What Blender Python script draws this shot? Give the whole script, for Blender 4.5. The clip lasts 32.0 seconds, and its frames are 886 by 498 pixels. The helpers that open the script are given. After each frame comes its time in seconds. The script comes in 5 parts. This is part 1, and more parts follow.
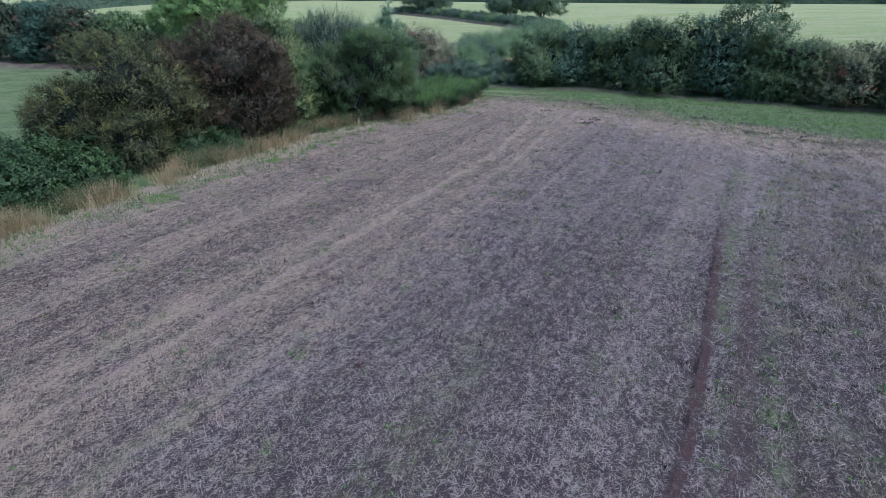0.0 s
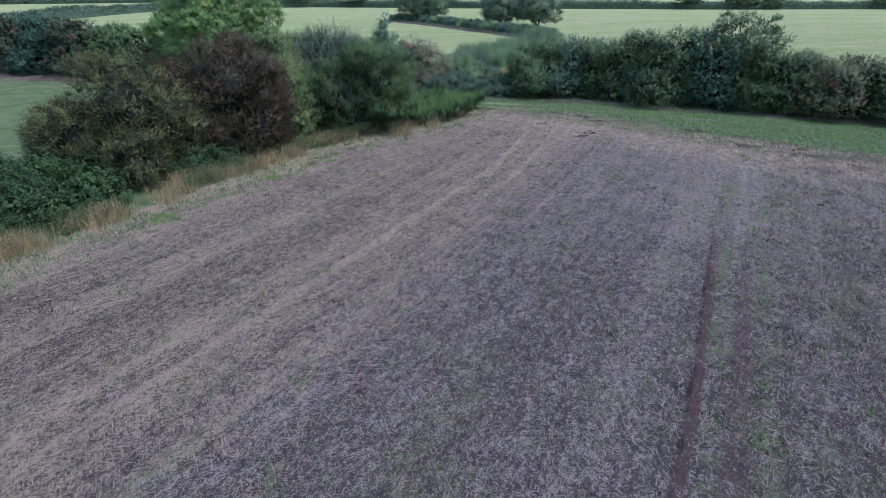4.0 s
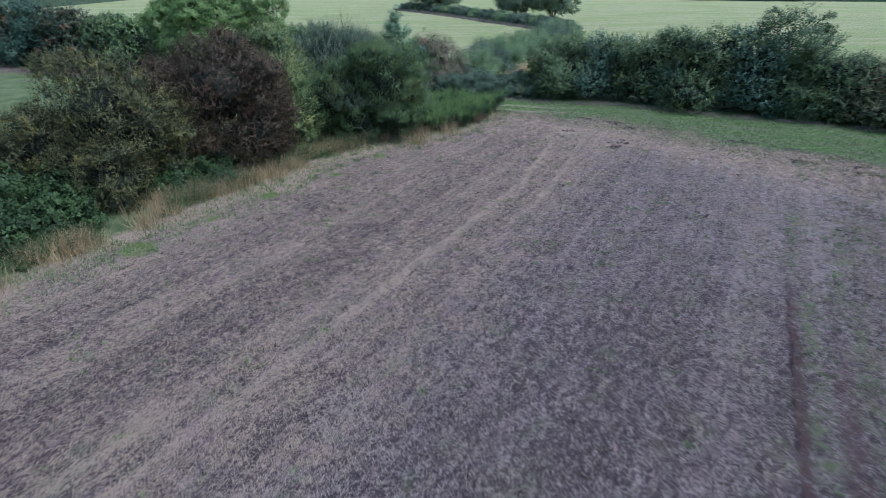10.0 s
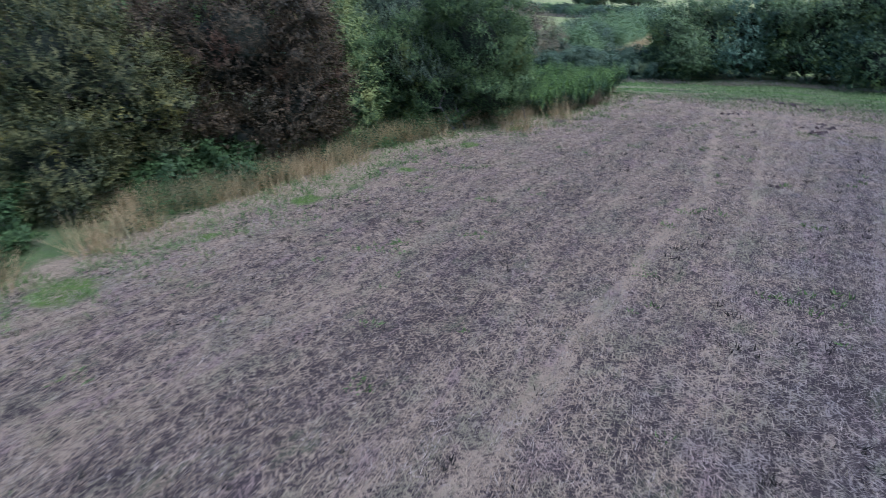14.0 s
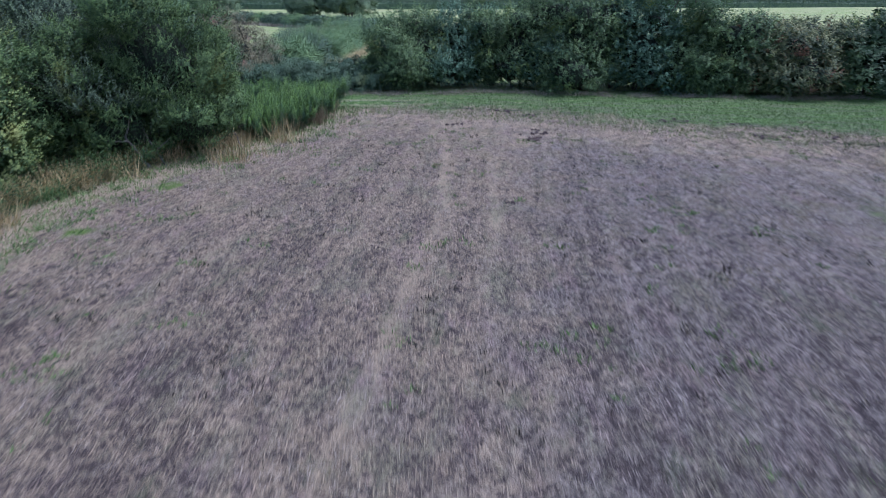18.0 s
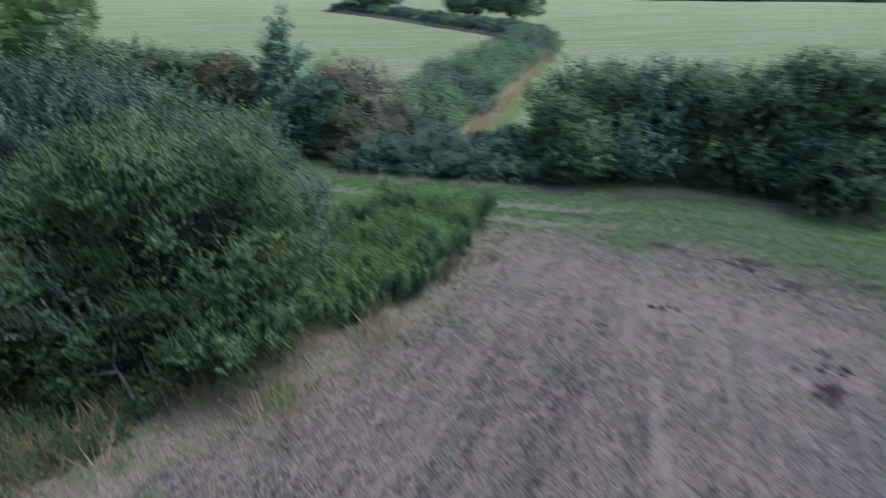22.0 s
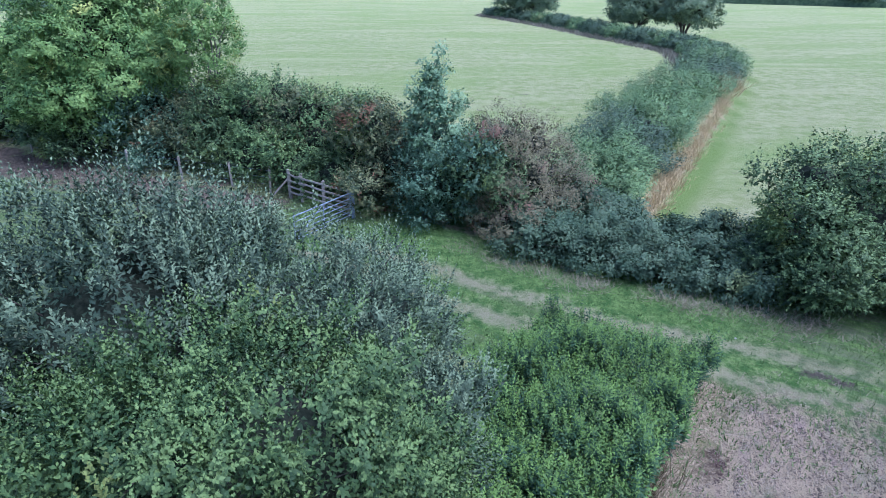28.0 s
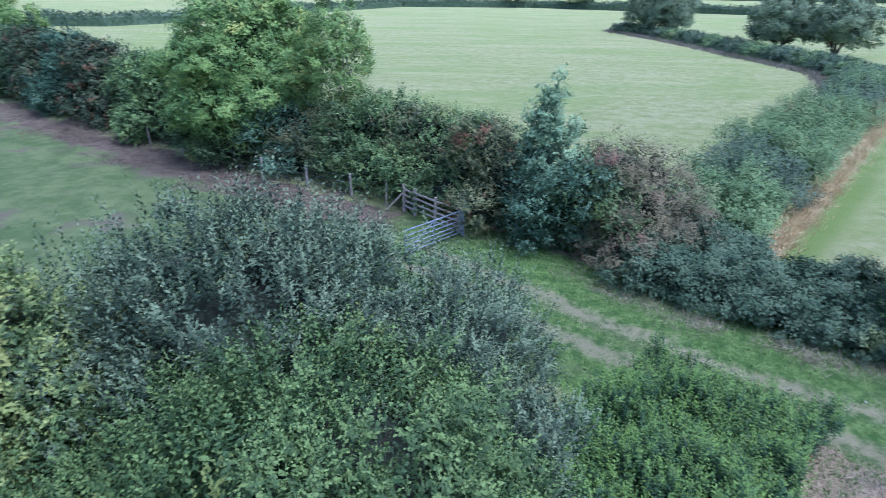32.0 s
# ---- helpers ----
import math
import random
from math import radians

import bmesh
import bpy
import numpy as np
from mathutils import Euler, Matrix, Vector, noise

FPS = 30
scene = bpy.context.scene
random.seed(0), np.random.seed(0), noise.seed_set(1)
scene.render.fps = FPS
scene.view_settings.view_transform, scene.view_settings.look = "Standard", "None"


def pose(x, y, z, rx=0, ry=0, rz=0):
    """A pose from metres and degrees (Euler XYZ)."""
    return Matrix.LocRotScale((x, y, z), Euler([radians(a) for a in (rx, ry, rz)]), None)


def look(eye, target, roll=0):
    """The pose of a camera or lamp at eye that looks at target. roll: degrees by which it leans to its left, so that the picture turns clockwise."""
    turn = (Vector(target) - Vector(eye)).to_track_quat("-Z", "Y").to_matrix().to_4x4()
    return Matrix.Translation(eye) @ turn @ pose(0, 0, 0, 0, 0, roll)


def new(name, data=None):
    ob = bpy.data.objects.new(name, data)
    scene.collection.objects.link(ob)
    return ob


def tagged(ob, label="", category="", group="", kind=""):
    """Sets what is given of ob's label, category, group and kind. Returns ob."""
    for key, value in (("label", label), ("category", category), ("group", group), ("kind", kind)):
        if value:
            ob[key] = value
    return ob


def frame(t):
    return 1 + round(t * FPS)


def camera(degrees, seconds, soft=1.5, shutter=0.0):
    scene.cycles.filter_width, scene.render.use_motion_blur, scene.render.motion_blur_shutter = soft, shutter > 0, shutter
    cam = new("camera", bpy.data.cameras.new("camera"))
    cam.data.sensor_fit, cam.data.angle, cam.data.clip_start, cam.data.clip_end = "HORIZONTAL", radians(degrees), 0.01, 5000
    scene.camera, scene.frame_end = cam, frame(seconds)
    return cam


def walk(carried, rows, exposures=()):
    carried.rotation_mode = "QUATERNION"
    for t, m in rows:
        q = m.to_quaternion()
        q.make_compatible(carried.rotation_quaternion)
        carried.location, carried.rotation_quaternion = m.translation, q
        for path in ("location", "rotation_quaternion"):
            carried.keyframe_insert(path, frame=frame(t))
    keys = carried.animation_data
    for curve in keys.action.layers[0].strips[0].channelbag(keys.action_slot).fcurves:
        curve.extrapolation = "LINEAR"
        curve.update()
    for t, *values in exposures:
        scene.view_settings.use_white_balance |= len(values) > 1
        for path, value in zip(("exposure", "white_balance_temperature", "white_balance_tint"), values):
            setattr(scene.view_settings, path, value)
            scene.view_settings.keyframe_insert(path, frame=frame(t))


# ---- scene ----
cam = camera(73.0, 32.0, soft=0.7, shutter=1.1)
METRES, EYE, TILT, LEAN, TURN = 42.0, 8.6, -24.1, 0.0, 0.0
ROWS = [
    (0.0, 0.0, 0.0, 0.0, 0.0, 0.0, -0.0),
    (0.5, 0.0001, -0.0021, 0.0048, -0.05, -0.29, 0.07),
    (1.0, 0.0, -0.0043, 0.0105, -0.07, -0.76, 0.14),
    (1.5, -0.0001, -0.0056, 0.0131, -0.09, -0.87, 0.22),
    (2.0, -0.0007, -0.0064, 0.0133, -0.18, -0.65, 0.27),
    (2.5, -0.0011, -0.0069, 0.0137, -0.24, -0.45, 0.3),
    (3.0, -0.0015, -0.0075, 0.014, -0.29, -0.2, 0.33),
    (3.5, -0.0014, -0.008, 0.014, -0.31, 0.08, 0.35),
    (5.5, -0.0021, -0.0101, 0.0165, -0.34, 1.05, 0.29),
    (6.0, -0.0016, -0.0115, 0.0213, -0.3, 0.86, 0.4),
    (6.5, -0.001, -0.0133, 0.0269, -0.29, 0.54, 0.51),
    (7.0, -0.0002, -0.0146, 0.0335, -0.43, 0.06, 0.63),
    (7.5, 0.0004, -0.0136, 0.0399, -0.63, -0.41, 0.72),
    (8.0, -0.0013, -0.0051, 0.0454, -0.85, -0.58, 0.73),
    (8.5, -0.003, 0.0076, 0.0512, -0.82, -0.6, 0.63),
    (9.0, -0.005, 0.0268, 0.0566, -0.52, -0.61, 0.35),
    (9.5, -0.0088, 0.052, 0.058, -0.23, -0.48, -0.03),
    (10.0, -0.013, 0.0821, 0.0602, 0.37, -0.61, -0.46),
    (10.5, -0.0188, 0.1122, 0.0613, 0.99, -0.47, -0.88),
    (11.0, -0.0276, 0.1477, 0.0628, 1.73, -0.17, -1.42),
    (11.5, -0.0356, 0.1825, 0.065, 2.68, 0.04, -1.79),
    (12.0, -0.0449, 0.2176, 0.067, 3.6, 0.27, -2.13),
    (12.5, -0.0537, 0.2488, 0.0691, 4.45, 0.38, -2.4),
    (13.0, -0.0623, 0.2838, 0.0723, 5.72, 0.47, -2.58),
    (13.5, -0.0686, 0.3131, 0.0743, 6.6, 0.47, -2.41),
    (14.0, -0.0737, 0.3389, 0.076, 5.51, 0.39, -1.31),
    (14.5, -0.0763, 0.3515, 0.0762, 1.77, 0.3, 0.18),
    (15.0, -0.0773, 0.3553, 0.0751, -4.07, 0.1, 1.92),
    (15.5, -0.0762, 0.3553, 0.0746, -9.05, -0.5, 3.57),
    (17.5, -0.0614, 0.3839, 0.0889, -17.84, -0.4, 7.73),
    (18.0, -0.0531, 0.4079, 0.104, -17.59, -0.09, 7.64),
    (18.5, -0.0448, 0.4305, 0.1216, -17.18, -0.06, 7.43),
    (19.0, -0.0356, 0.4586, 0.1439, -16.51, -0.1, 7.12),
    (19.5, -0.0261, 0.4861, 0.1671, -15.75, -0.45, 6.84),
    (20.0, -0.0163, 0.5153, 0.1918, -14.92, -0.75, 6.45),
    (20.5, -0.0075, 0.543, 0.2163, -14.16, -1.23, 5.75),
    (21.0, -0.003, 0.5793, 0.2393, -12.68, -1.04, 4.58),
    (21.5, -0.0006, 0.615, 0.2619, -9.7, -0.82, 2.95),
    (22.0, 0.0016, 0.6488, 0.2864, -4.4, -0.64, 1.41),
    (22.5, 0.0026, 0.6751, 0.307, 0.96, -0.48, 0.21),
    (23.0, -0.004, 0.7115, 0.3273, 5.02, -0.58, -1.25),
    (23.5, -0.0109, 0.741, 0.343, 6.85, -0.49, -2.33),
    (24.0, -0.0165, 0.7631, 0.3552, 7.68, -0.34, -3.1),
    (24.5, -0.0218, 0.7754, 0.3601, 6.99, 0.17, -3.12),
    (25.0, -0.0256, 0.7825, 0.3627, 6.51, 0.5, -3.25),
    (25.5, -0.029, 0.7881, 0.3646, 6.67, 0.51, -3.37),
    (27.5, -0.0327, 0.7882, 0.3767, 7.01, -0.71, -3.92),
    (28.0, -0.0327, 0.7875, 0.3805, 7.55, -1.11, -4.09),
    (28.5, -0.0328, 0.7871, 0.384, 8.39, -1.44, -4.41),
    (29.0, -0.0309, 0.785, 0.3861, 9.7, -1.35, -4.96),
    (29.5, -0.0287, 0.7824, 0.3884, 10.91, -1.32, -5.46),
    (30.0, -0.0275, 0.7808, 0.3901, 12.05, -1.21, -6.06),
    (30.5, -0.028, 0.7813, 0.3902, 12.93, -0.96, -6.56),
    (31.0, -0.029, 0.7821, 0.3901, 14.2, -0.88, -7.13),
    (31.5, -0.0294, 0.7821, 0.3899, 15.87, -0.98, -7.68),
    (32.0, -0.03, 0.7824, 0.3896, 18.06, -1.19, -8.31),
]
walk(cam, [(t, pose(0, 0, EYE, TILT, LEAN, TURN) @ pose(METRES * x, METRES * y, METRES * z, 90 + pitch, roll, yaw)) for t, x, y, z, yaw, pitch, roll in ROWS],
     exposures=[(t, e + 0.64, k, tint + 3.5) for t, e, k, tint in ((0.0, 0.44, 5060, 18.4), (9.0, 0.41, 5060, 18.6), (13.0, 0.45, 5060, 18.6), (17.5, 0.6, 5050, 19.2), (19.0, 0.56, 5050, 19.4), (21.0, 0.42, 5030, 20.6), (22.0, 0.26, 4990, 18.8), (23.0, 0.54, 4930, 18), (24.5, 0.94, 4815, 18.6), (32.0, 0.94, 4815, 18.6))])

# ---- sky and light: an even overcast evening ----
world = bpy.data.worlds.new("overcast_sky")
scene.world = world
world.use_nodes = True
wn = world.node_tree.nodes
sky = wn.new("ShaderNodeTexSky")
sky.sky_type = "NISHITA"
sky.sun_disc = False
sky.sun_elevation, sky.sun_rotation = radians(63), radians(105)
sky.air_density, sky.dust_density = 1.0, 3.0
wn["Background"].inputs["Strength"].default_value = 0.075
world.node_tree.links.new(sky.outputs["Color"], wn["Background"].inputs["Color"])
sun_data = bpy.data.lights.new("sun", "SUN")
sun_data.energy, sun_data.angle, sun_data.color = 1.35, radians(40), (1.0, 0.97, 0.93)
sun = new("sun", sun_data)
sun.matrix_world = look((30, -8, 62), (0, 0, 0))

# ---- numbers shared by the whole place ----
ROW = np.array((0.465, 0.885))      # the way the drill rows run
ACROSS = np.array((0.885, -0.465))  # to the right of them


def lattice(i, seed):
    h = np.sin(i[..., 0] * 127.1 + i[..., 1] * 311.7 + i[..., 2] * 74.7 + seed * 19.19) * 43758.5453
    return h - np.floor(h)


def vnoise(p, seed=0):
    """Smooth value noise in 0..1 at points p (n, 3)."""
    p = np.asarray(p, float)
    i = np.floor(p)
    f = p - i
    f = f * f * (3 - 2 * f)
    out = 0
    for dx in (0, 1):
        for dy in (0, 1):
            for dz in (0, 1):
                w = (f[:, 0] if dx else 1 - f[:, 0]) * (f[:, 1] if dy else 1 - f[:, 1]) * (f[:, 2] if dz else 1 - f[:, 2])
                out = out + w * lattice(i + (dx, dy, dz), seed)
    return out


def unit(a):
    return a / np.maximum(np.linalg.norm(a, axis=-1, keepdims=True), 1e-9)


def mesh_np(name, verts, faces, material, smooth=False):
    """A mesh from arrays: verts (n, 3) and faces (m, 3 or 4)."""
    verts, faces = np.asarray(verts, np.float32), np.asarray(faces, np.int32)
    me = bpy.data.meshes.new(name)
    k = faces.shape[1]
    me.vertices.add(len(verts))
    me.vertices.foreach_set("co", verts.ravel())
    me.loops.add(faces.size)
    me.loops.foreach_set("vertex_index", faces.ravel())
    me.polygons.add(len(faces))
    me.polygons.foreach_set("loop_start", np.arange(0, faces.size, k, dtype=np.int32))
    if smooth:
        me.polygons.foreach_set("use_smooth", np.ones(len(faces), bool))
    me.update(calc_edges=True)
    if material:
        me.materials.append(material)
    return me


def part(name, me, parent=None, label=""):
    ob = new(name, me)
    if parent:
        ob.parent = parent
    return tagged(ob, label)


def thing(name, at, label, category, group="", kind=""):
    ob = new(name)
    ob.location = at
    return tagged(ob, label, category, group, kind)


# ---- materials ----
class Nodes:
    """Short hand for a node material."""

    def __init__(self, name):
        self.m = bpy.data.materials.new(name)
        self.m.use_nodes = True
        self.t = self.m.node_tree
        self.b = self.t.nodes["Principled BSDF"]
        self.geo = self.t.nodes.new("ShaderNodeNewGeometry")

    def link(self, a, b):
        self.t.links.new(a, b)

    def put(self, value, socket):
        if isinstance(value, (int, float)):
            socket.default_value = value
        elif isinstance(value, tuple):
            socket.default_value = (*value, 1.0)
        else:
            self.link(value, socket)

    def noise(self, scale, detail=3.0, rough=0.55, stretch=(1, 1, 1), turn=0.0, coord=None):
        mp = self.t.nodes.new("ShaderNodeMapping")
        mp.vector_type = "TEXTURE"
        mp.inputs["Scale"].default_value = tuple(1 / s for s in stretch)
        mp.inputs["Rotation"].default_value = (0, 0, turn)
        self.link(coord or self.geo.outputs["Position"], mp.inputs["Vector"])
        n = self.t.nodes.new("ShaderNodeTexNoise")
        n.inputs["Scale"].default_value, n.inputs["Detail"].default_value, n.inputs["Roughness"].default_value = scale, detail, rough
        self.link(mp.outputs["Vector"], n.inputs["Vector"])
        return n.outputs["Fac"]

    def ramp(self, fac, lo, hi):
        r = self.t.nodes.new("ShaderNodeMapRange")
        r.interpolation_type = "SMOOTHSTEP"
        r.inputs["From Min"].default_value, r.inputs["From Max"].default_value = lo, hi
        self.put(fac, r.inputs["Value"])
        return r.outputs["Result"]

    def math(self, op, a, b):
        n = self.t.nodes.new("ShaderNodeMath")
        n.operation = op
        self.put(a, n.inputs[0]), self.put(b, n.inputs[1])
        return n.outputs[0]

    def dot(self, way):
        """How far the place lies along a way on the ground."""
        n = self.t.nodes.new("ShaderNodeVectorMath")
        n.operation = "DOT_PRODUCT"
        self.link(self.geo.outputs["Position"], n.inputs[0])
        n.inputs[1].default_value = (way[0], way[1], 0)
        return n.outputs["Value"]

    def line(self, x, half):
        """One on the line x = 0, falling to nothing at half to either side."""
        return self.math("SUBTRACT", 1.0, self.ramp(self.math("ABSOLUTE", x, 0.0), half * 0.4, half))

    def mix(self, fac, a, b):
        n = self.t.nodes.new("ShaderNodeMix")
        n.data_type = "RGBA"
        self.put(fac, n.inputs[0]), self.put(a, n.inputs[6]), self.put(b, n.inputs[7])
        return n.outputs[2]

    def attribute(self, name):
        n = self.t.nodes.new("ShaderNodeAttribute")
        n.attribute_name = name
        return n.outputs["Fac"]

    def bump(self, height, strength, distance):
        n = self.t.nodes.new("ShaderNodeBump")
        n.inputs["Strength"].default_value, n.inputs["Distance"].default_value = strength, distance
        self.link(height, n.inputs["Height"])
        self.link(n.outputs["Normal"], self.b.inputs["Normal"])

    def done(self, colour, rough=0.7, metal=0.0, spec=0.3):
        self.put(colour, self.b.inputs["Base Color"])
        self.put(rough, self.b.inputs["Roughness"])
        self.b.inputs["Metallic"].default_value = metal
        self.b.inputs["Specular IOR Level"].default_value = spec
        return self.m


def leaf_material(name, dark, light, accent=None, amount=0.0, patch=0.5, through_light=0.14, rough=0.6, young=None):
    """Leaves: two greens by the leaf and by the clump, with patches of a third colour."""
    n = Nodes(name)
    rnd = n.geo.outputs["Random Per Island"]
    clump = n.ramp(n.noise(1.1, 3), 0.32, 0.68)
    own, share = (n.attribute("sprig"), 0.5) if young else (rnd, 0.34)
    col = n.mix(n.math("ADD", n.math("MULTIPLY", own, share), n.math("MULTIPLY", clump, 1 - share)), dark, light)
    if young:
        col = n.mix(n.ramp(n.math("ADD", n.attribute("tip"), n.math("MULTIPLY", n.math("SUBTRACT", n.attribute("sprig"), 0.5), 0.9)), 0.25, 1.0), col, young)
    if accent:
        spot = n.ramp(n.noise(patch, 2), 0.68 - amount * 0.5, 0.82 - amount * 0.5)
        some = n.ramp(n.math("ADD", spot, n.math("MULTIPLY", rnd, 0.5)), 0.35, 0.95)
        col = n.mix(some, col, accent)
    m = n.done(col, rough, 0.0, 0.22)
    tr = n.t.nodes.new("ShaderNodeBsdfTranslucent")
    n.link(col, tr.inputs["Color"])
    mx = n.t.nodes.new("ShaderNodeMixShader")
    mx.inputs[0].default_value = through_light
    n.link(n.b.outputs[0], mx.inputs[1]), n.link(tr.outputs[0], mx.inputs[2])
    n.link(mx.outputs[0], n.t.nodes["Material Output"].inputs["Surface"])
    return m


def bark_material(name, dark, light):
    n = Nodes(name)
    f = n.noise(9, 5, 0.65, (1, 1, 0.25))
    n.bump(f, 0.6, 0.02)
    return n.done(n.mix(n.ramp(f, 0.35, 0.7), dark, light), 0.9, 0, 0.15)


LEAF = {
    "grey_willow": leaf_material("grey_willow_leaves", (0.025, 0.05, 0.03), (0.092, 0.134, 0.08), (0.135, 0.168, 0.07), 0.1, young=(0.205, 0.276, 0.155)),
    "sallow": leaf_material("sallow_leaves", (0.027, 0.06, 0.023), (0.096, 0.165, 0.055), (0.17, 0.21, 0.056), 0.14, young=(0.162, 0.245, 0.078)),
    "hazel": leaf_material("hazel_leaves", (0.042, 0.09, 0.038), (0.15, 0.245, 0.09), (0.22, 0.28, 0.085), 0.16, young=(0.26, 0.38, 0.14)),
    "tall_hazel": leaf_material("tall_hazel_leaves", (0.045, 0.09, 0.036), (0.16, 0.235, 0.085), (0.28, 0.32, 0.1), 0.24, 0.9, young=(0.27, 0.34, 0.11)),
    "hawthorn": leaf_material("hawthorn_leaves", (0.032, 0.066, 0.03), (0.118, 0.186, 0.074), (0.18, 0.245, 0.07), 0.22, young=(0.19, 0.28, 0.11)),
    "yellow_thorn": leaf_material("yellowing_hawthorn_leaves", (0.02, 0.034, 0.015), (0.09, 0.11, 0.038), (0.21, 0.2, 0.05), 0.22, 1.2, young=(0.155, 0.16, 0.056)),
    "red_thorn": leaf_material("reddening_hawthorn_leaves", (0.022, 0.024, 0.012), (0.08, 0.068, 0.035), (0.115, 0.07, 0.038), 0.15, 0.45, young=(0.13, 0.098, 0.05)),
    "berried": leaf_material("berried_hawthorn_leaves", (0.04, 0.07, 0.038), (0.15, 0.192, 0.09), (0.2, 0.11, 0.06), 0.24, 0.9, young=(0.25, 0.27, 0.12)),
    "rust": leaf_material("rusty_hawthorn_leaves", (0.09, 0.09, 0.05), (0.26, 0.24, 0.13), (0.25, 0.14, 0.1), 0.2, 0.35),
    "elm": leaf_material("elm_leaves", (0.036, 0.082, 0.05), (0.14, 0.235, 0.135), young=(0.19, 0.31, 0.19)),
    "young_elm": leaf_material("young_elm_leaves", (0.1, 0.19, 0.1), (0.3, 0.43, 0.23)),
    "ash": leaf_material("ash_leaves", (0.06, 0.14, 0.04), (0.26, 0.39, 0.11), (0.38, 0.44, 0.12), 0.18),
    "bramble": leaf_material("bramble_leaves", (0.035, 0.075, 0.04), (0.138, 0.202, 0.115), (0.16, 0.21, 0.085), 0.15),
    "fresh_bramble": leaf_material("fresh_bramble_leaves", (0.018, 0.042, 0.014), (0.075, 0.132, 0.038)),
    "nettle": leaf_material("nettle_leaves", (0.022, 0.057, 0.03), (0.06, 0.125, 0.055), (0.115, 0.155, 0.062), 0.12, young=(0.155, 0.262, 0.06)),
    "scrub": leaf_material("ditch_scrub_leaves", (0.07, 0.135, 0.058), (0.21, 0.32, 0.125), (0.28, 0.32, 0.14), 0.18),
    "oak": leaf_material("oak_leaves", (0.1, 0.155, 0.09), (0.26, 0.34, 0.18)),
    "far": leaf_material("far_tree_leaves", (0.055, 0.095, 0.06), (0.14, 0.2, 0.115)),
}
BARK = bark_material("hedge_bark", (0.05, 0.042, 0.035), (0.17, 0.15, 0.125))
# dark colour of the added crown cores, standing in for shade between leaves
SHADE_CORE = bark_material("shade_core_dark", (0.014, 0.02, 0.013), (0.04, 0.05, 0.032))
ASH_BARK = bark_material("ash_bark", (0.1, 0.095, 0.08), (0.24, 0.22, 0.19))


def blade_material(name, a, b, c=None):
    n = Nodes(name)
    col = n.mix(n.geo.outputs["Random Per Island"], a, b)
    if c:
        col = n.mix(n.ramp(n.noise(0.7, 3), 0.45, 0.68), col, c)
    return n.done(col, 0.75, 0, 0.2)


STRAW = blade_material("straw", (0.12, 0.1, 0.078), (0.5, 0.425, 0.33), (0.33, 0.29, 0.185))
DRY_GRASS = blade_material("dry_grass", (0.265, 0.2, 0.09), (0.55, 0.435, 0.22), (0.27, 0.25, 0.125))
VERGE_GRASS = blade_material("bleached_verge_grass", (0.44, 0.355, 0.19), (0.68, 0.555, 0.31))
DEAD_STALK = blade_material("dead_stalks", (0.09, 0.075, 0.055), (0.24, 0.2, 0.15))
DARK_STALK = blade_material("dark_stalks", (0.025, 0.025, 0.02), (0.085, 0.075, 0.055))
WEED_GREEN = blade_material("weed_leaves", (0.05, 0.075, 0.04), (0.11, 0.15, 0.075))
SEEDING = blade_material("seeding_stalks", (0.16, 0.15, 0.115), (0.31, 0.29, 0.22))
WITHERED_DOCK = blade_material("withered_dock", (0.12, 0.1, 0.05), (0.3, 0.24, 0.15))
GREY_GRASS = blade_material("withered_grass", (0.2, 0.172, 0.12), (0.43, 0.375, 0.27))
GREEN_GRASS = blade_material("green_grass", (0.075, 0.14, 0.04), (0.19, 0.285, 0.09))


# ---- the lie of the land ----
def along(points, p):
    """Distance of points p (n, 2) from a line of points, and the side (plus: to its right)."""
    best, side = np.full(len(p), 1e9), np.zeros(len(p))
    for a, b in zip(points, points[1:]):
        a, b = np.array(a, float), np.array(b, float)
        d = b - a
        s = np.clip(((p - a) @ d) / (d @ d), 0, 1)
        q = p - a - s[:, None] * d
        r = np.linalg.norm(q, axis=1)
        near = r < best
        best[near] = r[near]
        side[near] = (q[:, 0] * d[1] - q[:, 1] * d[0])[near]
    return best, np.sign(side)


FIELD_END = [(-60, 80), (-4.0, 53.2), (3.6, 50.8), (7.6, 48.4), (11.4, 45.6), (15.6, 41.8), (19.0, 38.2), (26.0, 33.6), (60.0, 18.0)]
TRACK_FAR = [(-26.0, 66.0), (-12.0, 61.0), (-6.0, 58.4), (0.6, 55.4), (5.8, 53.9), (10.0, 53.0), (13.5, 52.4), (18.8, 49.2), (26.9, 45.4), (32.7, 43.3), (70, 28)]
DITCH = [(3.6, 62.0), (6.9, 70.0), (11.5, 82.0), (19.9, 105.0)]
MARGIN_V = -23.1
FRESH = [((-12.2, 24.6), 0.8), ((-8.9, 30.7), 0.5), ((-10.5, 27.6), 0.35), ((-6.4, 33.9), 0.4), ((-4.4, 37.6), 0.5), ((-2.6, 40.6), 0.5)]

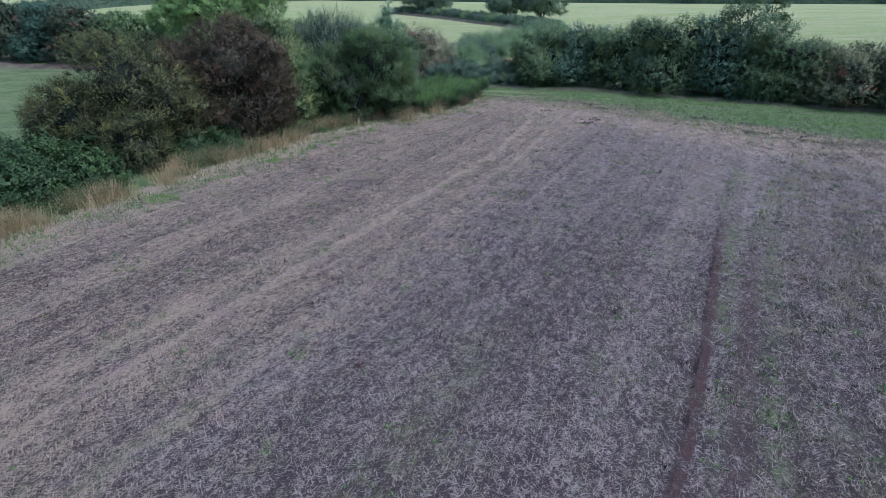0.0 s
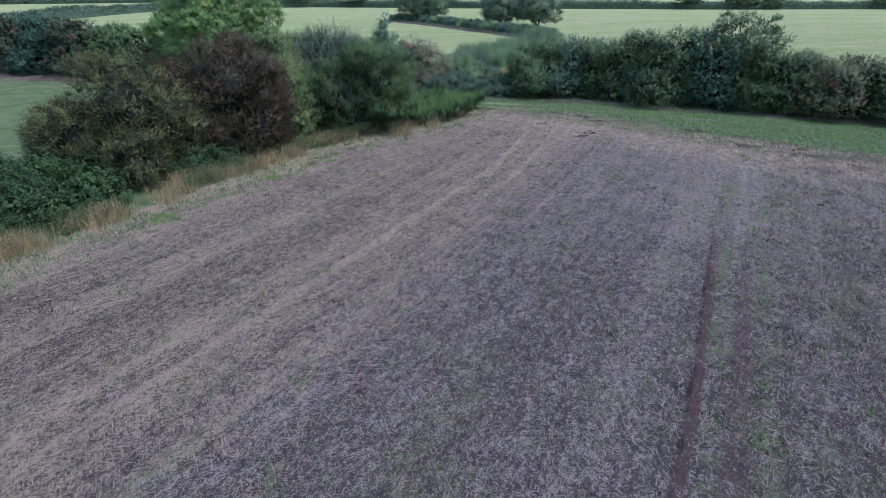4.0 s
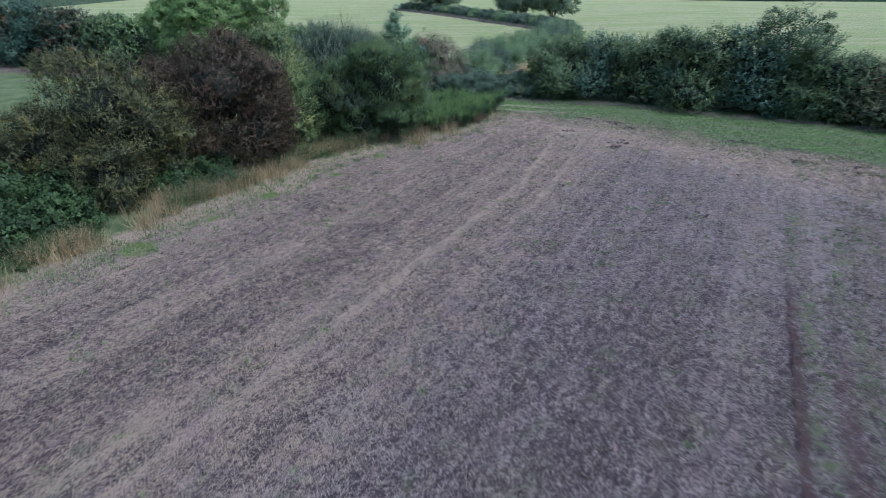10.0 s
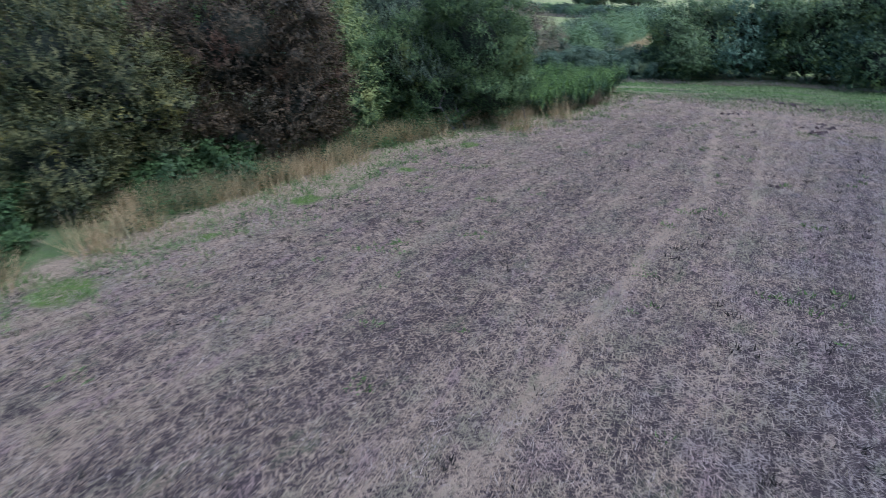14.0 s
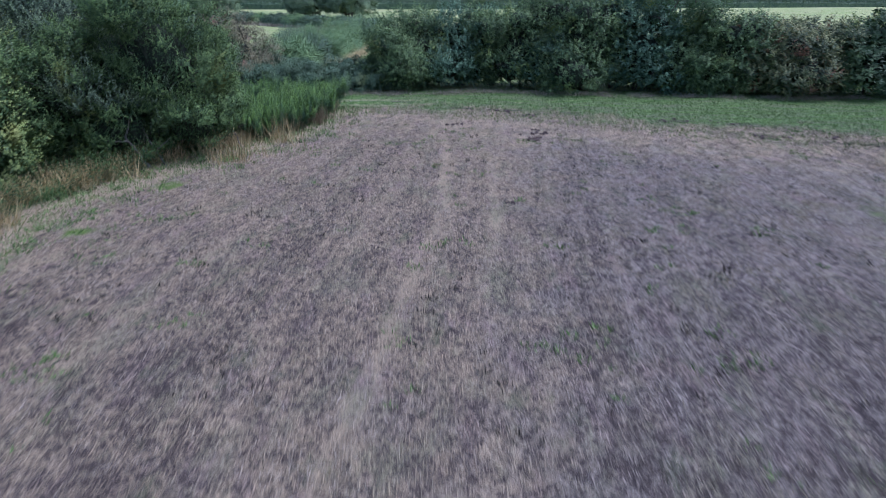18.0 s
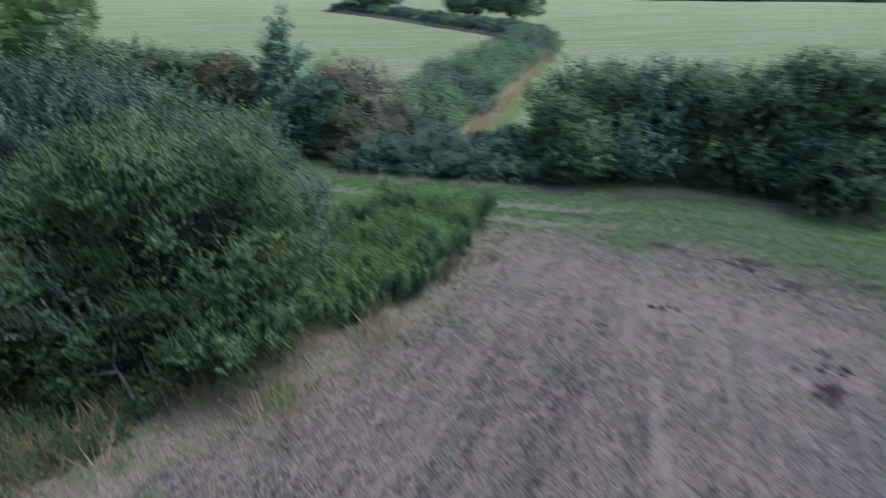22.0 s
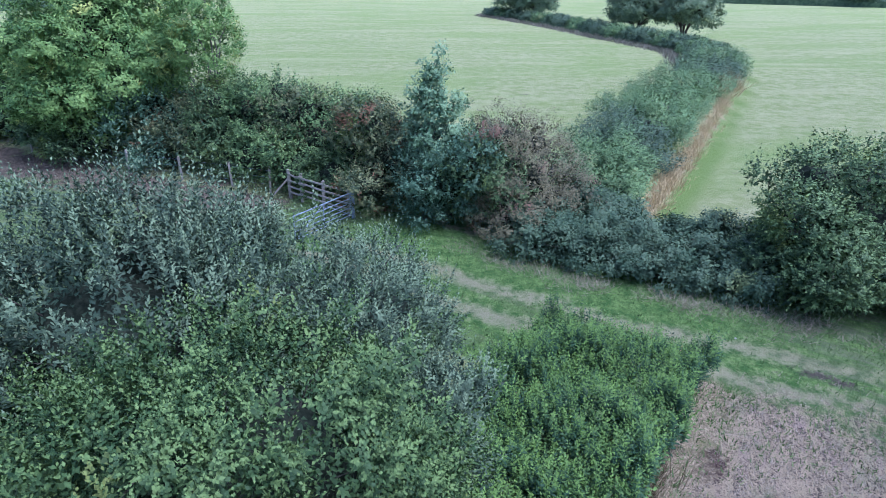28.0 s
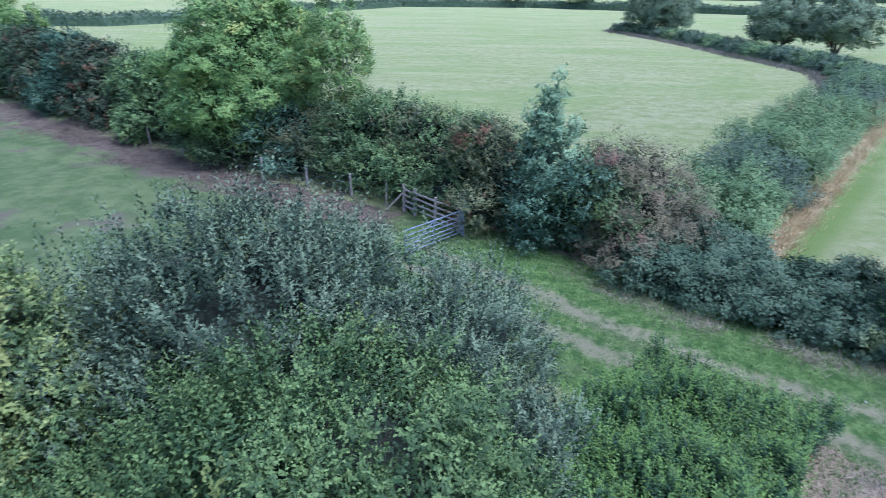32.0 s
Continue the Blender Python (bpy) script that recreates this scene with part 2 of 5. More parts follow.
# bare soil: (place, half its length along the rows, half its width)
SCRAPES = [((-2.05, 12.2), 0.5, 0.13), ((-2.5, 11.9), 0.3, 0.1), ((6.9, 51.1), 0.3, 1.2), ((3.0, 47.4), 0.8, 0.5), ((9.1, 48.0), 0.4, 0.8), ((11.7, 46.4), 0.4, 0.9), ((12.0, 45.0), 0.3, 0.7), ((9.7, 39.9), 0.7, 0.35), ((17.9, 41.2), 0.4, 1.3), ((20.2, 39.2), 0.5, 1.2), ((14.2, 44.6), 0.3, 0.9), ((19.3, 36.9), 0.6, 0.5)]


def step(x, lo, hi):
    s = np.clip((x - lo) / (hi - lo), 0, 1)
    return s * s * (3 - 2 * s)


def zones(p):
    """How much of each kind of ground lies at points p (n, 2)."""
    u, v = p @ ROW, p @ ACROSS
    p3 = np.c_[p, np.zeros(len(p))]
    wob = vnoise(p3 * 0.5, 3) - 0.5
    d_end, s_end = along(FIELD_END, p)
    d_far, s_far = along(TRACK_FAR, p)
    inside = d_end * s_end
    corner = np.clip((u - 32) * 0.47, 0, 2.9)
    edge_v = v - MARGIN_V - corner
    z = {}
    z["field"] = step(inside + wob * 3.0, -3.2, 2.2) * step(edge_v + wob * 2.2, -0.3, 1.9)
    z["margin"] = step(inside, -0.5, 1) * np.exp(-((edge_v - 0.1) / 1.5) ** 2)
    beyond = d_far * s_far
    z["track"] = step(beyond + 2.4, -0.6, 0.6) * step(-inside, -3.0, -1.5) * step(p[:, 0], -16, -8)
    d_far = d_far + wob * 0.5
    z["wheel"] = z["track"] * np.maximum(np.exp(-((d_far - 1.95) / 0.5) ** 2), np.exp(-((d_far - 3.5) / 0.55) ** 2)) * (1 - 0.65 * step(p[:, 0], 5, 11))
    first, second = -0.02 - 0.45 * step(u, 12, 25), 1.0 - 0.022 * (u - 9)
    patchy = 0.12 + 0.95 * step(vnoise(np.c_[u * 0.35, v * 0.6, u * 0], 11), 0.3, 0.6)
    z["rut"] = step(inside, 0.0, 2) * np.maximum.reduce([(1 - 0.8 * step(u, 23, 27)) * np.exp(-((v - first) / 0.19) ** 2), 0.5 * (1 - step(u, 18, 25)) * np.exp(-((v - second) / 0.26) ** 2), 0.4 * np.exp(-((v - 5.2) / 0.25) ** 2)])
    weed = [np.exp(-((v - first - 0.42) / 0.22) ** 2), 0.75 * np.exp(-((v - first + 0.42) / 0.2) ** 2) * step(-u, -20, -12), 1.1 * np.exp(-((v - first) / 0.22) ** 2) * step(u, 24, 28) * step(-u, -36, -32), 0.8 * np.exp(-((v - second - 0.62) / 0.3) ** 2),
            np.exp(-((v - 2.2) / 0.45) ** 2 - ((u - 31.5) / 2.2) ** 2), 0.4 * np.exp(-((v + 5.1) / 0.5) ** 2) * step(-u, -15, -10), 0.6 * np.exp(-((v + 9.85) / 0.2) ** 2) * step(-u, -9, -6), 0.25 * np.exp(-((v - 3.4) / 1.0) ** 2)]
    thick = [0.85 * np.exp(-((v - first) / 0.2) ** 2) * step(u, 24, 28) * step(-u, -35, -31), np.exp(-((v - 2.1) / 0.4) ** 2 - ((u - 31.5) / 2.0) ** 2), 0.9 * np.exp(-((v - 0.9) / 0.28) ** 2 - ((u - 26) / 2.5) ** 2)]
    z["weed"] = np.clip(step(inside, 0, 2) * np.maximum(patchy * np.maximum.reduce(weed), np.maximum.reduce(thick)), 0, 1)
    bend = np.clip(u - 30, 0, 40)
    pale = [0.95 * np.exp(-((v + 12.4 + 0.145 * bend) / 0.28) ** 2), 0.9 * np.exp(-((v + 10.9 + 0.127 * bend) / 0.2) ** 2) * step(u, 22, 30), 0.8 * np.exp(-((v + 8.0 + 0.05 * bend) / 0.16) ** 2) * step(u, 20, 26), 0.5 * np.exp(-((edge_v - 1.4) / 1.2) ** 2),
            0.4 * np.exp(-((v + 13.6) / 0.8) ** 2) * step(-u, -24, -14), 0.2 * np.exp(-((v + 18.2) / 0.7) ** 2), 0.55 * np.exp(-((v + 1.9) / 0.7) ** 2), 0.36 * step(u, 22, 36), 1.25 * np.exp(-((inside - 3.0) / 4.5) ** 2)]
    z["pale"] = np.clip(np.maximum.reduce(pale), 0, 1.3)
    z["warm"] = np.maximum(step(-v, 5, 15), 0.95 * np.exp(-(inside / 6.0) ** 2))
    dark = [0.8 * np.exp(-((v + 8.5) / 0.5) ** 2) * step(u, 18, 24), 0.6 * np.exp(-((v + 7.9) / 1.3) ** 2), 0.4 * np.exp(-((v + 5.6) / 0.9) ** 2), 0.42 * np.exp(-((v + 15.9) / 1.1) ** 2), 0.6 * np.exp(-((v + 19.3) / 0.8) ** 2) * step(-u, -30, -22),
            1.1 * step(v, 1.0, 4.5) * (1 - 0.85 * step(u, 22, 34)), 0.95 * step(v, -10, -5) * (1 - step(u, 16, 31))]
    z["dark"] = np.clip(np.maximum.reduce(dark), 0, 1)
    z["scrape"] = np.maximum.reduce([np.exp(-((((p - q) @ ROW) / a) ** 2) - ((((p - q) @ ACROSS) / b) ** 2)) for q, a, b in SCRAPES])
    hedge_d, hedge_s = along([(-80, 82), (-57, 74.4), (-45, 70.2), (-30, 65.4), (-20, 62.9), (-12, 60.9)], p)
    z["bare"] = np.exp(-((hedge_d * hedge_s - 0.9) / 2.1) ** 2) * step(-p[:, 0], 6.5, 10)
    z["paddock"] = step(hedge_d * hedge_s, -0.5, 0.5) * step(-p[:, 0], 2, 6)
    d_ditch, s_ditch = along(DITCH, p)
    z["verge"] = np.exp(-(d_ditch / (0.3 + 0.25 * step(-p[:, 1], -90, -62))) ** 2) * step(-p[:, 1], -97, -90)
    z["lush"] = np.exp(-((d_ditch * s_ditch - 1.1) / 1.0) ** 2)
    z["fresh"] = np.maximum.reduce([np.exp(-(((p - q) ** 2).sum(1)) / s ** 2) for q, s in FRESH])
    z["worn"] = step(p[:, 0], 4, 10)
    return z


def spaced(lo, hi, fine, far):
    out, gap, x = list(np.arange(lo, hi, fine)), fine, hi
    while x < far:
        out.append(x)
        gap *= 1.22
        x += gap
    out.append(far)
    gap, x, front = fine, lo - fine, []
    while x > -far:
        front.append(x)
        gap *= 1.22
        x -= gap
    front.append(-far)
    return np.array(front[::-1] + out)


def ground_height(p, z=None):
    z = z or zones(p)
    p3 = np.c_[p, np.zeros(len(p))]
    clods = (vnoise(p3 * 2.3, 5) - 0.5) * 0.07 + (vnoise(p3 * 0.6, 6) - 0.5) * 0.08 + step(p @ ACROSS, 0.8, 3.0) * (vnoise(p3 * 1.5, 9) - 0.5) * 0.16
    return z["field"] * (clods - 0.09 * z["rut"]) - 0.06 * z["wheel"] + (1 - z["field"]) * (vnoise(p3 * 0.4, 8) - 0.5) * 0.1


def build_ground():
    xs, ys = spaced(-30.0, 38.0, 0.35, 4200.0), spaced(5.0, 66.0, 0.35, 4200.0)
    gx, gy = np.meshgrid(xs, ys)
    p = np.c_[gx.ravel(), gy.ravel()]
    z = zones(p)
    zz = ground_height(p, z)
    dist = np.linalg.norm(p - (0, 60), axis=1)
    zz *= step(-dist, -160, -90)
    nx, ny = len(xs), len(ys)
    a = (np.arange(ny - 1)[:, None] * nx + np.arange(nx - 1)).ravel()
    n = Nodes("ground_surface")
    turn = math.atan2(ROW[1], ROW[0])
    at = {k: n.attribute(k) for k in z}
    fine = n.noise(30, 4, 0.85)
    fibre = None
    for k, (angle, scale) in enumerate(((0.15, 17.0), (-0.7, 20.0), (0.95, 15.0), (1.9, 21.0))):
        layer = n.noise(scale, 2, 0.6, (0.34, 1.9, 1), turn + angle)
        fibre = layer if fibre is None else n.math("MAXIMUM", fibre, layer)
    straws = n.ramp(fibre, 0.44, 0.78)
    blotch = n.noise(0.55, 5, 0.65)
    rows = n.noise(0.5, 3, 0.6, (0.05, 1.6, 1), turn)
    # wheel marks, by the distance along the drill rows and across them
    u = n.dot(ROW)
    v = n.math("ADD", n.dot(ACROSS), n.math("MULTIPLY", n.math("SUBTRACT", n.noise(0.9, 3), 0.5), 0.3))
    bend = n.math("MAXIMUM", n.math("SUBTRACT", u, 30.0), 0.0)
    first = n.math("ADD", n.math("ADD", v, 0.02), n.math("MULTIPLY", n.ramp(u, 12, 25), 0.45))
    second = n.math("SUBTRACT", v, n.math("SUBTRACT", 1.2, n.math("MULTIPLY", u, 0.022)))
    near = n.math("SUBTRACT", 1.0, n.ramp(u, 22.5, 27))
    rut = n.math("MAXIMUM", n.math("MULTIPLY", n.line(first, 0.2), near), n.math("MULTIPLY", n.line(second, 0.34), n.math("MULTIPLY", n.math("SUBTRACT", 1.0, n.ramp(u, 18, 25)), 0.6)))
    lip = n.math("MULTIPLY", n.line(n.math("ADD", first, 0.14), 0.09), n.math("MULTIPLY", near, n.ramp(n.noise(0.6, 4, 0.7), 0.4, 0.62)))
    tram = n.math("MULTIPLY", n.line(n.math("ADD", v, n.math("ADD", 12.4, n.math("MULTIPLY", bend, 0.145))), 0.24), n.math("ADD", 0.35, n.math("MULTIPLY", n.ramp(u, 14, 24), 0.65)))
    tram = n.math("MAXIMUM", tram, n.math("MULTIPLY", n.line(n.math("ADD", v, n.math("ADD", 10.9, n.math("MULTIPLY", bend, 0.127))), 0.19), n.ramp(u, 20, 28)))
    tram = n.math("MAXIMUM", tram, n.math("MULTIPLY", n.line(n.math("ADD", v, n.math("ADD", 8.0, n.math("MULTIPLY", bend, 0.05))), 0.15), n.math("MULTIPLY", n.ramp(u, 19, 25), 0.6)))
    # stubble: reddish soil under grey straw
    cover = n.math("ADD", n.math("MULTIPLY", straws, 0.52), n.math("ADD", n.math("MULTIPLY", fine, 0.42), n.math("ADD", n.math("MULTIPLY", blotch, 0.2), n.math("ADD", n.math("MULTIPLY", rows, 0.25), n.math("MULTIPLY", n.noise(0.5, 2, 0.5, (0.09, 5.0, 1), turn), 0.2)))))
    cover = n.math("ADD", cover, n.math("SUBTRACT", n.math("MULTIPLY", at["pale"], 0.12), n.math("MULTIPLY", at["dark"], 0.095)))
    drift = n.noise(1.4, 4, 0.65, (0.3, 1.5, 1), turn + 0.06)
    cover = n.math("ADD", cover, n.math("ADD", n.math("MULTIPLY", n.math("MULTIPLY", tram, n.ramp(n.noise(2.5, 4, 0.7), 0.25, 0.6)), 0.085), n.math("MULTIPLY", n.math("SUBTRACT", drift, 0.5), 0.22)))
    soil = n.mix(blotch, (0.046, 0.039, 0.037), (0.092, 0.072, 0.066))
    straw = n.mix(fine, (0.208, 0.184, 0.158), (0.46, 0.402, 0.335))
    tan = n.mix(fine, (0.265, 0.208, 0.136), (0.56, 0.448, 0.3))
    straw = n.mix(n.ramp(n.math("ADD", at["warm"], n.math("MULTIPLY", n.math("SUBTRACT", n.noise(0.8, 4, 0.65), 0.5), 1.6)), 0.1, 0.75), straw, tan)
    straw = n.mix(n.math("MULTIPLY", n.ramp(n.noise(0.75, 5, 0.7, (0.6, 1.3, 1), turn), 0.48, 0.66), 0.75), straw, n.mix(fine, (0.2, 0.2, 0.115), (0.39, 0.37, 0.235)))
    straw = n.mix(n.math("MULTIPLY", n.ramp(n.noise(1.2, 5, 0.7, (0.5, 1.4, 1), turn + 0.2), 0.5, 0.68), 0.7), straw, n.mix(fine, (0.24, 0.165, 0.15), (0.44, 0.33, 0.29)))
    clumps = n.math("SUBTRACT", n.noise(4.2, 3, 0.65, (0.7, 1.2, 1), turn), 0.5)
    cover = n.math("ADD", cover, n.math("MULTIPLY", clumps, n.math("ADD", n.math("MULTIPLY", at["dark"], 0.2), 0.5)))
    stubble = n.mix(n.ramp(cover, 0.6, 0.92), soil, straw)
    greenish = n.ramp(n.noise(1.1, 6, 0.75, (0.6, 1.2, 1), turn), 0.54, 0.7)
    stubble = n.mix(n.math("MULTIPLY", greenish, 0.42), stubble, (0.12, 0.16, 0.07))
    stubble = n.mix(n.math("MULTIPLY", rut, n.ramp(n.noise(2.6, 5, 0.75), 0.34, 0.58)), stubble, n.mix(fine, (0.05, 0.034, 0.03), (0.14, 0.088, 0.075)))
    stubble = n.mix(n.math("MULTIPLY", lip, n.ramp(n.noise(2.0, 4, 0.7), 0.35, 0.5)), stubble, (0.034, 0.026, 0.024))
    stubble = n.mix(n.ramp(n.math("ADD", at["scrape"], n.math("MULTIPLY", n.math("SUBTRACT", n.noise(5, 5, 0.75), 0.5), 1.6)), 0.4, 0.75), stubble, n.mix(fine, (0.03, 0.022, 0.02), (0.12, 0.072, 0.062)))
    stubble = n.mix(n.math("MULTIPLY", at["weed"], n.ramp(n.noise(2.2, 5, 0.75), 0.42, 0.6)), stubble, n.mix(n.noise(0.7, 2), (0.095, 0.15, 0.065), (0.2, 0.21, 0.09)))
    # pasture: cropped, pale, in soft streaks
    streak = n.noise(0.9, 7, 0.75)
    meadow = n.mix(n.ramp(streak, 0.36, 0.64), (0.248, 0.304, 0.104), (0.4, 0.4, 0.208))
    meadow = n.mix(n.math("MULTIPLY", n.ramp(n.noise(0.06, 5, 0.65, (0.5, 1.4, 1), 0.3), 0.42, 0.62), 0.6), meadow, (0.228, 0.318, 0.09))
    meadow = n.mix(n.math("MULTIPLY", n.ramp(n.noise(0.16, 5, 0.65, (0.35, 1.8, 1), 0.15), 0.48, 0.68), 0.5), meadow, (0.45, 0.43, 0.235))
    meadow = n.mix(n.math("MULTIPLY", n.ramp(n.noise(0.4, 5, 0.7, (0.3, 2.0, 1), 0.9), 0.5, 0.7), 0.3), meadow, (0.45, 0.43, 0.24))
    meadow = n.mix(n.ramp(n.math("ADD", at["lush"], n.math("MULTIPLY", n.math("SUBTRACT", streak, 0.5), 1.2)), 0.3, 1.1), meadow, (0.19, 0.27, 0.07))
    meadow = n.mix(n.math("MULTIPLY", n.ramp(n.noise(3.5, 6, 0.8), 0.46, 0.62), 0.25), meadow, (0.2, 0.28, 0.09))
    paddock = n.mix(n.ramp(n.noise(0.5, 5, 0.7), 0.35, 0.65), (0.11, 0.172, 0.062), (0.2, 0.255, 0.105))
    paddock = n.mix(n.ramp(n.noise(0.23, 4, 0.65), 0.55, 0.68), paddock, (0.19, 0.17, 0.12))
    meadow = n.mix(at["paddock"], meadow, paddock)
    # rough grass of the margin and of the track
    tuft = n.noise(2.4, 5, 0.7)
    margin = n.mix(n.ramp(n.noise(1.1, 5, 0.75), 0.5, 0.7), n.mix(straws, (0.22, 0.175, 0.115), (0.54, 0.44, 0.29)), n.mix(fine, (0.13, 0.16, 0.055), (0.27, 0.275, 0.115)))
    track = n.mix(n.ramp(tuft, 0.35, 0.65), (0.072, 0.15, 0.038), (0.19, 0.295, 0.085))
    track = n.mix(n.math("MULTIPLY", n.ramp(n.noise(7.0, 5, 0.75), 0.42, 0.62), 0.35), track, (0.055, 0.1, 0.03))
    track = n.mix(n.ramp(n.noise(0.45, 5, 0.7, (0.35, 1.6, 1), -0.45), 0.5, 0.72), track, (0.15, 0.18, 0.085))
    track = n.mix(n.ramp(n.math("ADD", at["scrape"], n.math("MULTIPLY", n.math("SUBTRACT", n.noise(4, 5, 0.75), 0.5), 1.4)), 0.35, 0.8), track, n.mix(fine, (0.04, 0.034, 0.03), (0.12, 0.098, 0.082)))
    track = n.mix(n.math("MULTIPLY", n.math("MULTIPLY", at["worn"], 0.75), n.ramp(n.noise(0.9, 5, 0.75, (0.3, 1.7, 1), -0.45), 0.4, 0.66)), track, n.mix(fine, (0.12, 0.125, 0.08), (0.26, 0.26, 0.175)))
    wheel = n.mix(fine, (0.2, 0.2, 0.11), (0.4, 0.375, 0.235))
    track = n.mix(n.ramp(n.math("ADD", at["wheel"], n.math("MULTIPLY", n.math("SUBTRACT", tuft, 0.5), 2.2)), 0.3, 1.15), track, wheel)
    bare = n.mix(n.ramp(n.math("ADD", n.math("MULTIPLY", fine, 0.5), n.math("MULTIPLY", n.noise(1.7, 5, 0.75), 0.6)), 0.35, 0.75), (0.075, 0.06, 0.046), (0.26, 0.21, 0.155))
    col = n.mix(n.ramp(n.math("ADD", at["bare"], n.math("MULTIPLY", n.math("SUBTRACT", n.noise(0.35, 5, 0.7), 0.5), 2.6)), 0.35, 0.75), meadow, bare)
    jag = n.math("MULTIPLY", n.math("SUBTRACT", tuft, 0.5), 0.9)
    for key, layer in (("track", track), ("margin", margin), ("field", stubble), ("verge", n.mix(fine, (0.38, 0.3, 0.17), (0.54, 0.43, 0.26))), ("fresh", n.mix(fine, (0.09, 0.155, 0.03), (0.18, 0.27, 0.065)))):
        col = n.mix(n.ramp(n.math("ADD", at[key], jag), 0.3, 0.7), col, layer)
    n.bump(n.math("ADD", fine, straws), 0.9, 0.05)
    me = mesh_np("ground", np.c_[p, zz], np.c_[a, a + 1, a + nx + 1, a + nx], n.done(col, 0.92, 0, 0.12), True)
    for k, w in z.items():
        me.attributes.new(k, "FLOAT", "POINT").data.foreach_set("value", w.astype(np.float32))
    tagged(new("ground", me), "stubble field with grass margin, rutted grass track and pale cropped pastures", "ground", kind="structure")


build_ground()


# ---- makers of plants ----
def leaves(centres, axes, k, length, width, twig, spread=0.9, sway=0.5, face=None, seed=0, loose=0.25, flutter=0.25):
    """Sprays of k leaves along a twig at each centre. Returns verts and slim triangles."""
    r = np.random.default_rng(seed)
    n = len(centres)
    t = unit(axes + r.normal(0, sway, (n, 3)))
    s = np.linspace(-0.5, 0.5, k)
    size = r.uniform(0.75, 1.25, (n, 1, 1))
    base = centres[:, None, :] + t[:, None, :] * (s[None, :, None] * twig * size) + r.normal(0, length * loose, (n, k, 3))
    t3 = np.repeat(t[:, None, :], k, 1)
    perp = unit(np.cross(t3, r.normal(0, 1, (n, k, 3))))
    d = unit(t3 * (1 - spread * 0.5) + perp * spread)
    outward = unit((axes if face is None else face)[:, None, :] + r.normal(0, flutter, (n, k, 3)))
    w = unit(np.cross(d, outward))
    up = np.cross(w, d)
    ln = length * r.uniform(0.65, 1.3, (n, k, 1))
    wd = width * r.uniform(0.7, 1.25, (n, k, 1)) * 0.5
    mid = base + d * ln * 0.22 + up * wd * 0.2
    v = np.stack([mid - w * wd, mid + w * wd, base + d * ln - up * wd * 0.3], 2).reshape(-1, 3)
    return v, np.arange(len(v)).reshape(-1, 3), outward.reshape(-1, 3)


def leaf_mesh(name, sets, material, soft=0.58):
    """Leaves as one mesh. Sets: verts, triangles and the way out of its clump for each leaf; normals are bent that way,
    so that a clump takes light and shade as one round mass.
    """
    v, out = np.concatenate([q[0] for q in sets]), np.concatenate([q[2] for q in sets])
    k = len(v) // len(out)
    tri = v.reshape(-1, k, 3)
    flat = unit(np.cross(tri[:, 1] - tri[:, 0], tri[:, 2] - tri[:, 0]))
    away = (flat * out).sum(1) < 0
    tri[away] = tri[away][:, [0, 2, 1] if k == 3 else [0, 3, 2, 1]]
    flat[away] *= -1
    me = mesh_np(name, tri.reshape(-1, 3), np.arange(len(v)).reshape(-1, k), material, True)
    nrm = np.repeat(unit(out * soft + flat * (1 - soft)), k, 0).astype(np.float32)
    me.attributes.new("custom_normal", "FLOAT_VECTOR", "POINT").data.foreach_set("vector", nrm.ravel())
    return me


def feathers(p, up, out, k, length, leaf, seed, bend=0.3, open_=1.05, stray=0.16, kite=False):
    """Leafy shoots: k slim leaves winding up each one, wide at its foot and close at its tip. Out: the way out of the crown at each.
    Returns verts, triangles, the way out for each leaf, the height on the shoot and a number for each shoot."""
    r = np.random.default_rng(seed)
    n = len(p)
    long = (length * r.uniform(0.55, 1.35, (n, 1)))
    s = np.linspace(0.04, 1.0, k)[None, :] + r.normal(0, 0.3 / k, (n, k))
    t = unit(up + r.normal(0, stray, (n, 3)))
    side = unit(np.cross(t, r.normal(0, 1, (n, 3))))
    stem = p[:, None] + t[:, None] * (s * long)[..., None] + (side * bend * long)[:, None] * (s ** 2)[..., None]
    t3 = unit(t[:, None] + side[:, None] * (2 * bend * s)[..., None])
    e1 = unit(np.cross(t3, (0.3, 0.8, 0.1)))
    e2 = np.cross(t3, e1)
    az = np.arange(k) * 2.4 + r.uniform(0, 6.28, (n, 1)) + r.normal(0, 0.3, (n, k))
    a = (open_ * (1.0 - 0.62 * np.clip(s, 0, 1) ** 1.5) + r.normal(0, 0.14, (n, k)))[..., None]
    d = t3 * np.cos(a) + (e1 * np.cos(az)[..., None] + e2 * np.sin(az)[..., None]) * np.sin(a)
    w = unit(np.cross(d, t3 + 0.001))
    shrink = (1.0 - 0.45 * np.clip(s, 0, 1) ** 2)[..., None] * r.uniform(0.75, 1.25, (n, k, 1))
    ln, wd = leaf[0] * shrink, leaf[1] * shrink * 0.5
    droop = (0, 0, -1) * ln * 0.18
    mid = stem + d * ln * (0.45 if kite else 0.14)
    corners = [stem, mid - w * wd, stem + d * ln + droop, mid + w * wd] if kite else [mid - w * wd, mid + w * wd, stem + d * ln + droop]
    v = np.stack(corners, 2).reshape(-1, 3)
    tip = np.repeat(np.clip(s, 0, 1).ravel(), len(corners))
    sprig = np.repeat(r.random(n), k * len(corners))
    way = unit(out[:, None] + d * 0.45 + r.normal(0, 0.12, (n, k, 3))).reshape(-1, 3)
    return v, np.arange(len(v)).reshape(-1, len(corners)), way, tip, sprig


